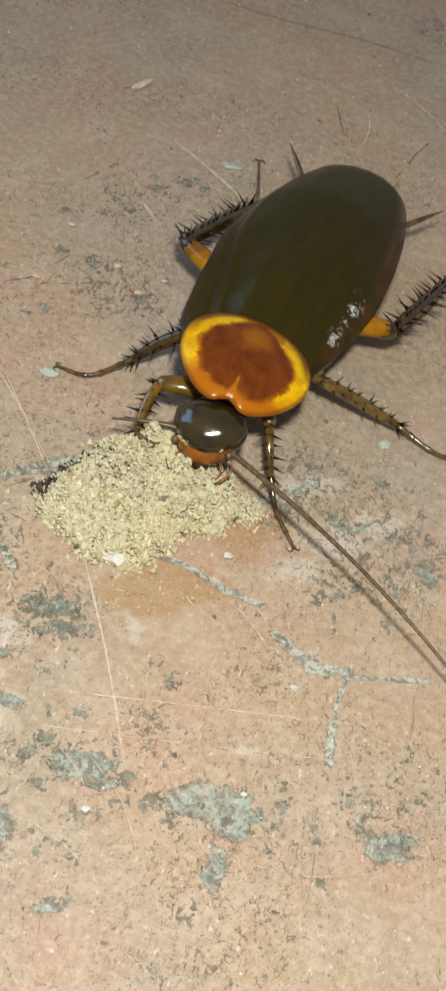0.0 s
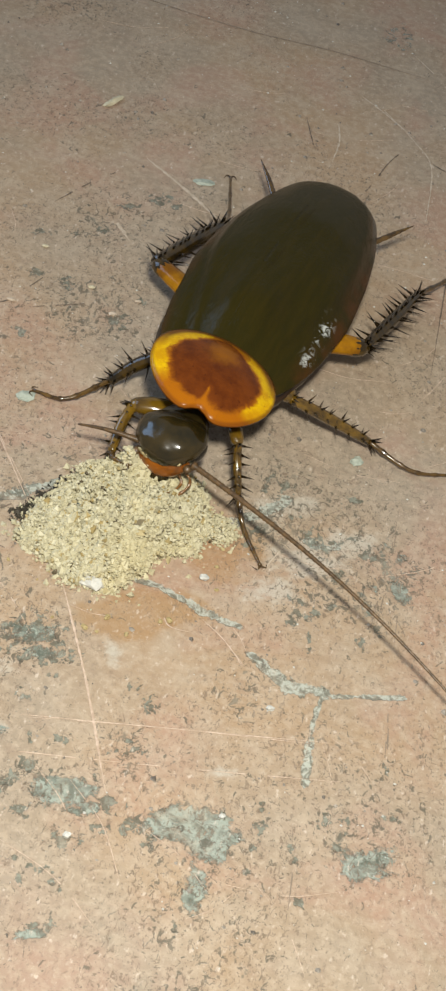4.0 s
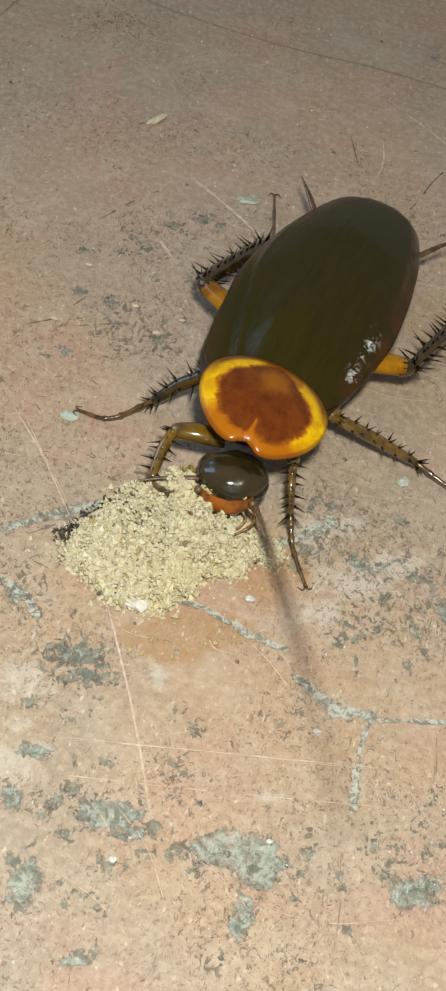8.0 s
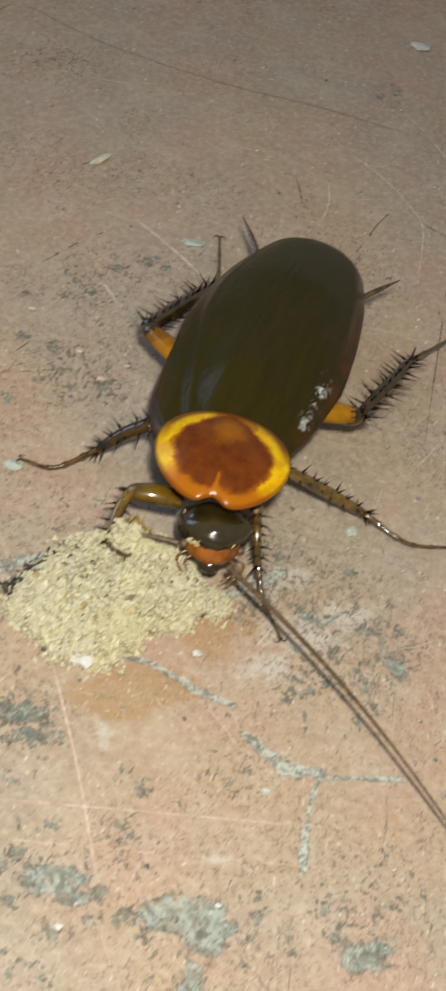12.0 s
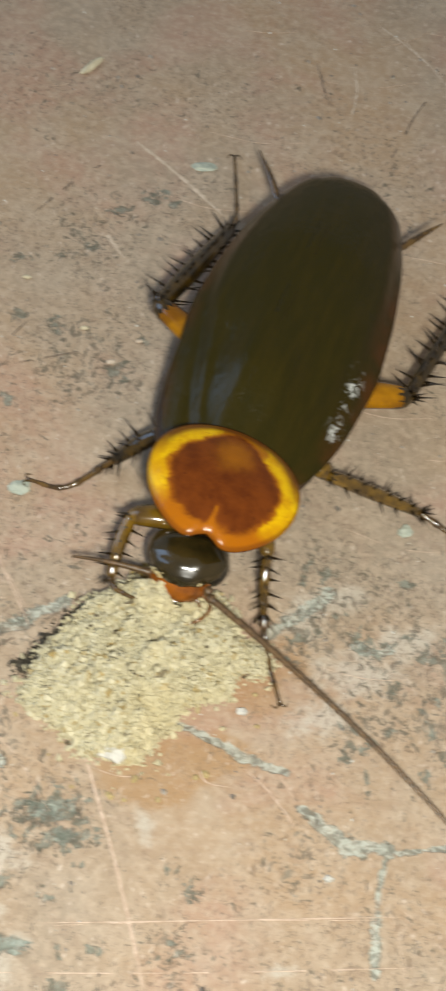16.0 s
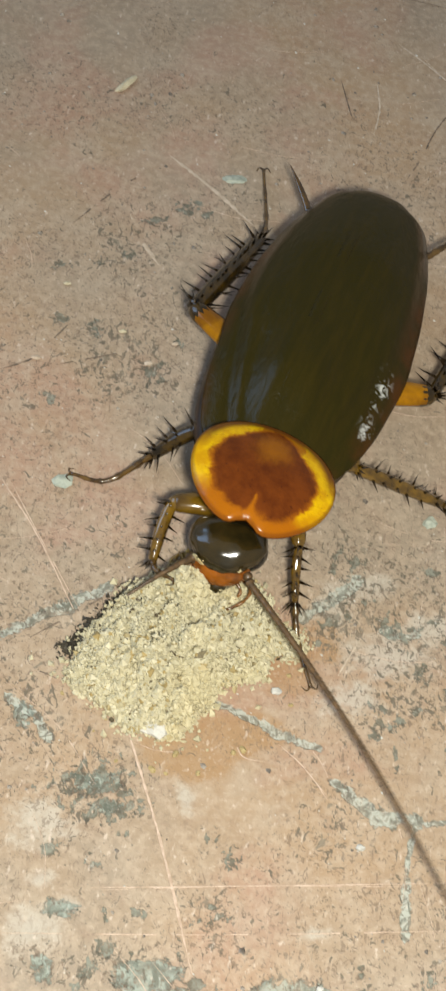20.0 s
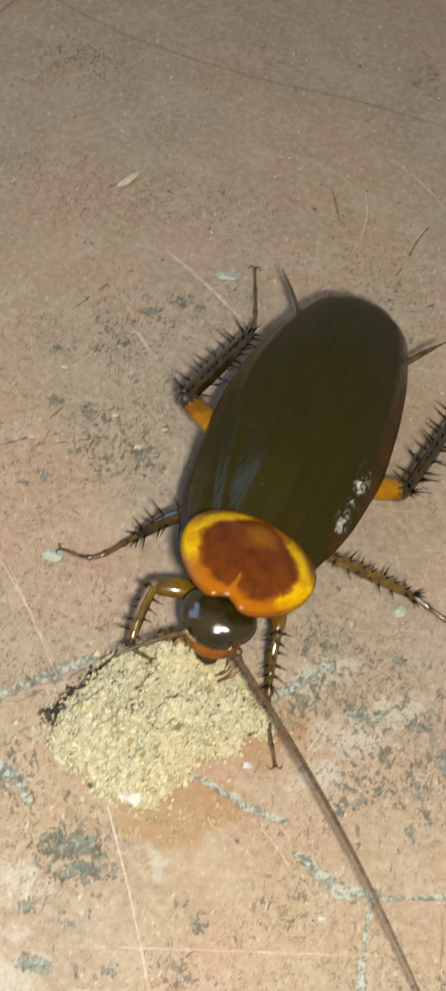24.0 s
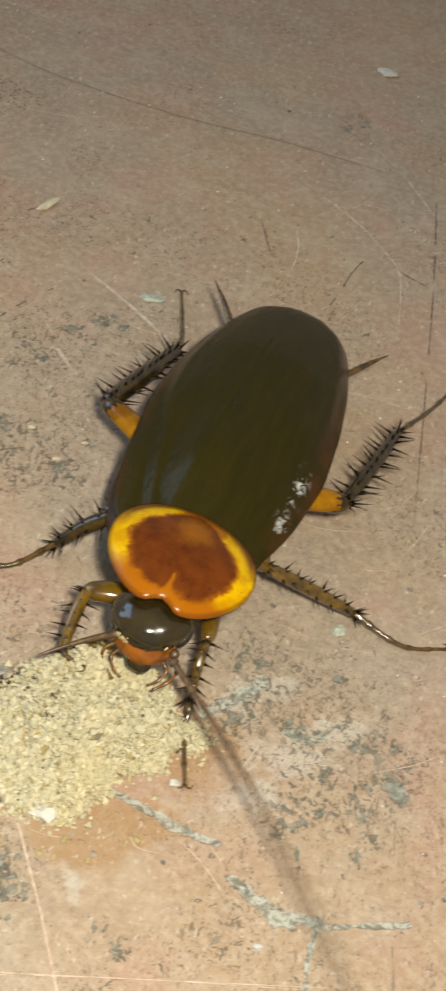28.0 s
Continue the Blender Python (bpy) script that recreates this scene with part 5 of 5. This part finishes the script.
SHIELD_ROWS = [
    (0, 0.093, 1.053, 0.645, -2.7, -7.8, 6.4), (0.5, 0.113, 1.053, 0.642, -0.8, -9.0, 7.7), (1, 0.122, 1.033, 0.638, 3.4, -10.2, 2.6),
    (1.5, 0.128, 1.035, 0.635, 4.5, -11.5, 1.1), (2, 0.146, 1.048, 0.631, 7.2, -12.7, 1.5), (2.5, 0.164, 1.052, 0.631, 6.5, -13.5, 3.8),
    (3, 0.192, 1.063, 0.630, 4.9, -14.3, 7.4), (3.5, 0.177, 1.050, 0.638, 5.5, -12.7, 5.7), (5.5, 0.162, 1.034, 0.613, 0.2, -6.2, 9.5),
    (6, 0.153, 1.026, 0.618, -0.1, -4.5, 7.0), (6.5, 0.134, 1.027, 0.623, 0.2, -5.7, 7.8), (7, 0.120, 1.012, 0.626, -0.9, -6.8, 8.6),
    (7.5, 0.112, 1.035, 0.626, -4.3, -8.0, 5.5), (8, 0.092, 1.051, 0.627, -1.0, -9.1, 4.8), (8.5, 0.096, 1.027, 0.627, 1.3, -6.8, 6.0),
    (9, 0.095, 0.993, 0.627, -1.7, -4.5, 9.8), (9.5, 0.083, 1.003, 0.627, -4.9, -2.8, 13.5), (10, 0.082, 1.000, 0.626, -5.3, -1.2, 15.8),
    (10.5, 0.074, 1.014, 0.626, -3.4, 0.5, 14.6), (11, 0.069, 1.023, 0.626, -2.4, 2.2, 14.9), (11.5, 0.045, 1.018, 0.630, -3.9, 1.6, 15.3),
    (12, 0.038, 1.013, 0.633, -1.8, 1.0, 12.1), (12.5, 0.052, 1.024, 0.627, -0.4, -0.2, 11.2), (14.5, 0.110, 1.128, 0.625, 1.7, -5.0, 7.2),
    (15, 0.142, 1.155, 0.625, 5.3, -6.2, 2.7), (15.5, 0.171, 1.161, 0.623, 3.7, -6.6, 5.2), (16, 0.173, 1.179, 0.619, 4.2, -7.0, 3.5),
    (16.5, 0.146, 1.200, 0.617, 5.9, -6.4, 1.5), (17, 0.129, 1.204, 0.615, 5.4, -5.9, -0.3), (17.5, 0.133, 1.195, 0.613, 7.0, -5.4, -1.5),
    (18, 0.118, 1.204, 0.611, 8.0, -4.8, -1.1), (18.5, 0.124, 1.192, 0.612, 9.4, -5.2, -0.6), (19, 0.123, 1.191, 0.613, 6.9, -5.5, -0.7),
    (19.5, 0.129, 1.186, 0.614, 7.6, -5.9, 0.7), (20, 0.125, 1.187, 0.614, 6.7, -6.3, 1.4), (20.5, 0.131, 1.194, 0.615, 3.6, -6.7, 3.1),
    (21, 0.137, 1.201, 0.616, 3.5, -7.0, 1.4), (21.5, 0.128, 1.195, 0.615, 4.3, -6.6, 0.1), (23.5, 0.068, 1.155, 0.609, 9.6, -5.1, -4.3),
    (24, 0.068, 1.204, 0.608, 11.1, -4.7, -2.6), (24.5, 0.041, 1.202, 0.609, 10.4, -4.3, -4.0), (25, 0.052, 1.182, 0.612, 6.6, -3.9, 0.6),
    (25.5, 0.057, 1.163, 0.615, 5.9, -4.1, 0.9), (26, 0.049, 1.155, 0.614, 4.5, -4.3, -0.3), (26.5, 0.051, 1.136, 0.614, 3.0, -4.5, -2.2),
    (27, 0.052, 1.140, 0.614, 6.9, -4.7, -1.1), (27.5, 0.054, 1.139, 0.613, 8.4, -4.8, -0.8), (28, 0.066, 1.123, 0.613, 4.7, -5.0, 1.6),
]
HEAD_ROWS = [
    (0, 0.045, 2.026, 0.543, 4, 4, 6.1), (0.5, 0.025, 2.024, 0.545, 4, 4, 7.7), (1, 0.135, 1.995, 0.623, -5.6, 4, 2.1),
    (1.5, 0.128, 1.993, 0.632, -6.8, 4, 2.1), (2, 0.141, 2.002, 0.617, -4.4, 4, 1.9), (2.5, 0.146, 2.013, 0.628, -5.6, 4, 1.6),
    (3, 0.167, 2.03, 0.61, -3.2, 4, 0.4), (3.5, 0.18, 2.018, 0.594, -2, 4, -0.5), (5.5, 0.105, 2.014, 0.548, 4, 4, 4.1),
    (6, 0.141, 2.008, 0.567, 1.6, 4, 2.1), (6.5, 0.034, 2.002, 0.516, 7.6, 4, 5.8), (7, 0.025, 1.977, 0.468, 13.6, 4, 7.2),
    (7.5, 0.042, 1.992, 0.45, 16, 4, 7.1), (8, 0.02, 1.997, 0.46, 14.8, 4, 7.9), (8.5, -0.004, 1.973, 0.422, 20.8, 4, 8.8),
    (9, -0.095, 1.850, 0.468, 17.2, 4, 15.4), (9.5, -0.193, 1.832, 0.391, 26.8, 4, 18.1), (10, -0.268, 1.820, 0.391, 28, 4, 21.9),
    (10.5, -0.195, 1.830, 0.36, 28, 4, 18.2), (11, -0.231, 1.829, 0.492, 14.8, 4, 19.8), (11.5, -0.218, 1.823, 0.461, 18.4, 4, 18.2),
    (12, -0.204, 1.818, 0.447, 19.6, 4, 17.8), (12.5, -0.16, 1.827, 0.5, 13.6, 4, 15.6), (14.5, 0.03, 2.072, 0.541, -3.8, 4, 7),
    (15, 0.221, 2.097, 0.562, -7.4, 4, -2), (15.5, 0.188, 2.094, 0.5, 1, 4, 0.9), (16, 0.193, 2.102, 0.485, 2.2, 4, 0.5),
    (16.5, 0.212, 2.118, 0.616, -13.4, 4, -1.1), (17, 0.178, 2.121, 0.57, -7.4, 4, 0), (17.5, 0.167, 2.111, 0.576, -8.6, 4, 1.4),
    (18, 0.197, 2.117, 0.632, -15.8, 4, -0.5), (18.5, 0.144, 2.111, 0.622, -14.6, 4, 2), (19, 0.179, 2.116, 0.529, -2.6, 4, 0.4),
    (19.5, 0.168, 2.116, 0.531, -2.6, 4, 0.9), (20, 0.168, 2.121, 0.546, -5, 4, 0.5), (20.5, 0.129, 2.134, 0.517, -1.4, 4, 2.8),
    (21, 0.221, 2.143, 0.589, -9.8, 4, -1.9), (21.5, 0.254, 2.136, 0.536, -3.8, 4, -3.4), (23.5, 0.149, 2.092, 0.622, -14.6, 4, 0.3),
    (24, 0.102, 2.141, 0.661, -18.2, 4, 3.4), (24.5, 0.101, 2.139, 0.597, -11, 4, 2.4), (25, 0.068, 2.119, 0.578, 0.4, 4, 5.4),
    (25.5, 0.048, 2.103, 0.592, -2, 4, 6.4), (26, 0.1, 2.099, 0.511, 8.8, 4, 2.9), (26.5, 0.131, 2.082, 0.522, 6.4, 4, 1.3),
    (27, 0.113, 2.089, 0.595, -2, 4, 2.4), (27.5, 0.126, 2.09, 0.666, -10.4, 4, 1.3), (28, 0.053, 2.079, 0.62, -4.4, 4, 5.4),
]
FEELER_ROWS = [
    (0, -0.2, 2.15, 0.46, 66), (0.08, -0.2, 2.15, 0.46, 66), (0.3, -0.21, 2.14, 0.46, 39), (0.6, -0.19, 2.14, 0.48, 44), (0.9, -0.13, 2.12, 0.53, 34),
    (1, -0.1, 2.12, 0.54, 26), (1.1, -0.11, 2.11, 0.54, 31), (1.2, -0.11, 2.11, 0.55, 46), (1.5, -0.11, 2.11, 0.55, 71), (1.8, -0.1, 2.12, 0.54, 58),
    (2, -0.1, 2.12, 0.54, 43), (2.1, -0.1, 2.12, 0.54, 52), (2.5, -0.09, 2.13, 0.55, 80), (2.8, -0.08, 2.14, 0.54, 93), (2.93, -0.08, 2.15, 0.53, 90),
    (3, -0.07, 2.15, 0.53, 120), (3.07, -0.07, 2.15, 0.53, 150), (3.5, -0.06, 2.14, 0.51, 119), (4, -0.08, 2.14, 0.5, 70), (4.4, -0.1, 2.14, 0.49, 105),
    (4.8, -0.11, 2.13, 0.48, 60), (5.2, -0.13, 2.13, 0.48, 82), (5.5, -0.14, 2.13, 0.47, 35), (5.6, -0.13, 2.13, 0.47, 32), (5.9, -0.11, 2.13, 0.48, 70),
    (6, -0.1, 2.13, 0.49, 108), (6.1, -0.11, 2.13, 0.48, 150), (6.2, -0.13, 2.13, 0.47, 95), (6.5, -0.18, 2.12, 0.44, 81), (6.7, -0.19, 2.11, 0.42, 152),
    (6.94, -0.22, 2.1, 0.39, 92), (7.06, -0.22, 2.1, 0.39, 92), (7.2, -0.21, 2.1, 0.38, 61), (7.5, -0.2, 2.11, 0.37, 41), (7.7, -0.21, 2.11, 0.37, 38),
    (7.9, -0.22, 2.12, 0.38, 27), (8, -0.22, 2.12, 0.38, 37), (8.1, -0.23, 2.12, 0.37, 68), (8.2, -0.23, 2.12, 0.36, 106), (8.5, -0.24, 2.11, 0.33, 140),
    (8.7, -0.3, 2.11, 0.35, 107), (8.93, -0.35, 2.1, 0.37, 37), (9, -0.37, 2.1, 0.37, 45), (9.07, -0.38, 2.1, 0.36, 53), (9.2, -0.4, 2.1, 0.33, 62),
    (9.5, -0.43, 2.1, 0.28, 133), (9.7, -0.46, 2.09, 0.28, 140), (9.93, -0.5, 2.08, 0.28, 138), (10, -0.51, 2.08, 0.28, 126), (10.07, -0.5, 2.08, 0.28, 114),
    (10.2, -0.48, 2.09, 0.27, 85), (10.5, -0.44, 2.09, 0.25, 119), (10.7, -0.45, 2.09, 0.3, 51), (10.94, -0.47, 2.09, 0.38, 91), (11.06, -0.47, 2.09, 0.38, 91),
    (11.2, -0.47, 2.09, 0.37, 91), (11.5, -0.46, 2.09, 0.35, 117), (11.7, -0.45, 2.09, 0.35, 87), (11.94, -0.44, 2.08, 0.34, 61), (12.06, -0.44, 2.08, 0.34, 61),
    (12.2, -0.43, 2.09, 0.36, 32), (12.5, -0.4, 2.09, 0.39, 146), (12.8, -0.37, 2.1, 0.4, 90), (13.2, -0.33, 2.12, 0.41, 60), (13.6, -0.3, 2.15, 0.43, 105),
    (14, -0.26, 2.17, 0.44, 75), (14.25, -0.23, 2.18, 0.45, 112), (14.5, -0.21, 2.19, 0.46, 104), (14.7, -0.13, 2.2, 0.47, 78), (14.93, -0.05, 2.22, 0.48, 58),
    (15, -0.02, 2.22, 0.48, 50), (15.07, -0.02, 2.22, 0.47, 42), (15.2, -0.03, 2.22, 0.46, 25), (15.5, -0.05, 2.21, 0.42, 65), (15.7, -0.05, 2.22, 0.41, 67),
    (15.94, -0.05, 2.22, 0.41, 66), (16.06, -0.05, 2.22, 0.41, 66), (16.2, -0.04, 2.23, 0.46, 62), (16.5, -0.03, 2.24, 0.54, 65), (16.7, -0.04, 2.24, 0.52, 74),
    (16.94, -0.06, 2.24, 0.49, 62), (17.06, -0.06, 2.24, 0.49, 62), (17.2, -0.07, 2.24, 0.49, 75), (17.5, -0.07, 2.23, 0.5, 60), (17.7, -0.06, 2.23, 0.52, 83),
    (17.92, -0.05, 2.24, 0.54, 83), (18, -0.04, 2.24, 0.55, 78), (18.08, -0.05, 2.24, 0.55, 73), (18.2, -0.06, 2.23, 0.55, 55), (18.5, -0.1, 2.23, 0.54, 87),
    (18.7, -0.08, 2.23, 0.5, 68), (18.94, -0.06, 2.24, 0.45, 38), (19.06, -0.06, 2.24, 0.45, 43), (19.5, -0.07, 2.24, 0.45, 46), (20, -0.07, 2.24, 0.47, 51),
    (20.5, -0.11, 2.25, 0.44, 81), (20.92, -0.03, 2.26, 0.5, 74), (21, -0.02, 2.26, 0.51, 94), (21.08, -0.02, 2.26, 0.5, 109), (21.5, 0.01, 2.26, 0.46, 45),
    (21.9, -0.01, 2.25, 0.48, 82), (22.3, -0.03, 2.24, 0.49, 52), (22.7, -0.05, 2.23, 0.51, 88), (23.1, -0.07, 2.22, 0.52, 50), (23.5, -0.09, 2.21, 0.54, 59),
    (23.8, -0.12, 2.24, 0.57, 59), (23.94, -0.14, 2.26, 0.58, 50), (24.06, -0.14, 2.26, 0.58, 50), (24.4, -0.14, 2.26, 0.53, 56), (24.7, -0.15, 2.25, 0.51, 66),
    (24.93, -0.17, 2.24, 0.5, 40), (25, -0.17, 2.24, 0.5, 38), (25.07, -0.17, 2.24, 0.5, 36), (25.3, -0.18, 2.23, 0.51, 107), (25.6, -0.18, 2.22, 0.5, 115),
    (25.9, -0.15, 2.22, 0.45, 53), (26, -0.14, 2.22, 0.43, 61), (26.1, -0.13, 2.22, 0.43, 92), (26.2, -0.13, 2.21, 0.44, 117), (26.4, -0.11, 2.21, 0.44, 125),
    (26.5, -0.11, 2.2, 0.44, 107), (26.6, -0.11, 2.2, 0.46, 93), (26.8, -0.12, 2.21, 0.49, 103), (26.9, -0.12, 2.21, 0.5, 125), (27, -0.13, 2.21, 0.51, 92),
    (27.1, -0.12, 2.21, 0.53, 61), (27.4, -0.12, 2.21, 0.57, 29), (27.7, -0.14, 2.21, 0.57, 98), (27.9, -0.17, 2.2, 0.55, 61), (28, -0.19, 2.2, 0.54, 48),
]
FRONT_FOOT_ROWS = [
    (0, 0.17, -0.06, 14), (1, 0.20, -0.04, 15), (3, 0.21, -0.06, 13), (6, 0.16, -0.09, 11), (7, 0.12, -0.11, 7), (9, 0.12, -0.14, 7),
    (10, 0.06, -0.15, 15), (11, 0.06, -0.21, 13), (12.5, 0.03, -0.20, 12), (14.5, 0.13, -0.01, 14), (15, 0.14, 0, 14), (15.6, 0.14, 0, 3),
    (17, 0.14, 0, 2), (20, 0.14, 0.02, 2), (21, 0.13, 0.01, 0), (22, 0.13, 0.01, 0), (26, 0.03, 0.04, -6), (28, 0.04, 0.04, -10),
]
REACH_ROWS = [
    (0, -0.02, -0.12), (7, 0.0, -0.14), (8, 0.0, -0.06), (9, -0.05, -0.06), (10, -0.11, -0.04), (11, -0.14, 0), (12.5, -0.09, -0.01), (14.5, 0.02, -0.01),
    (17, 0.04, -0.01), (20, 0.04, -0.04), (21.5, 0.0, -0.05), (24, 0.05, 0.01), (25, 0, 0.06), (26, -0.02, 0.09), (28, -0.05, -0.03),
]
PUSH_ROWS = [(0, -0.01, 0.12), (12.6, -0.01, 0.12), (14.2, 0, 0), (28, 0, 0)]
# offset of the left middle and hind legs, set to fit the camera's view
LEFT_LEG_SHIFT_ROWS = [(0, 0.16, -0.20), (12.5, 0.15, -0.18), (14.3, 0.14, -0.16), (28, 0.14, -0.16)]


def about(x, y, dx, dy, turn):
    """A shift with a turn about the upright line through (x, y)."""
    return pose_cm(x + dx, y + dy, 0, 0, 0, turn) @ pose_cm(-x, -y, 0)


def face_up(t):
    """How far the face is turned up from the crumbs, 0 to 1."""
    return min(1, max(0, (t - 12.5) / 2)) * (1 - 0.25 * min(1, max(0, (t - 24) / 2)))


def tucked(t):
    """How far the head is drawn in under the shield, 0 to 1."""
    return min(1, max(0, (t - 12.5) / 2)) * min(1, max(0, (25.3 - t) / 1.5))


def motions():
    walk(ABDOMEN, [(t, pose_cm(x, y, 0.0, 1.0, lean, turn)) for t, x, y, turn, lean in BODY_ROWS])
    walk(SHIELD, [(t, pose_cm(x, y, z, a, b, c)) for t, x, y, z, a, b, c in SHIELD_ROWS])
    walk(HEAD, [(t, pose_cm(x, y - 0.125 * face_up(t), z - 0.05 * tucked(t), a + 22 * face_up(t), b, c)) for t, x, y, z, a, b, c in HEAD_ROWS])
    walk(LEFT_ANTENNA, [(t, pose_cm(x, y, z, -2, 0, turn)) for t, x, y, z, turn in FEELER_ROWS])
    walk(RIGHT_ANTENNA, [(t, pose_cm(x + 0.42, y - 0.02, z, -4, 0, -74 + 14 * math.sin(2.6 * t) * (1 if t < 17 else 0.5) + 32 * min(1, max(0, (t - 16.5) / 1.5)))) for t, x, y, z, turn in FEELER_ROWS])
    walk(CRUMB_HEAP, [(t, pose_cm(x - 0.4, y - 0.9, 0)) for t, x, y in PUSH_ROWS])
    walk(PUSHED_FLAKE, [(t, pose_cm(x, y, 0)) for t, x, y in PUSH_ROWS])
    walk(RIGHT_FRONT, [(t, pose_cm(x, y, 0)) for t, x, y in REACH_ROWS])
    for leg in (LEFT_MIDDLE, LEFT_HIND):
        walk(leg, [(t, pose_cm(x, y, 0)) for t, x, y in LEFT_LEG_SHIFT_ROWS])
    walk(LEFT_FRONT, [(t, about(-0.30, 1.45, dx, dy, turn)) for t, dx, dy, turn in FRONT_FOOT_ROWS])


motions()
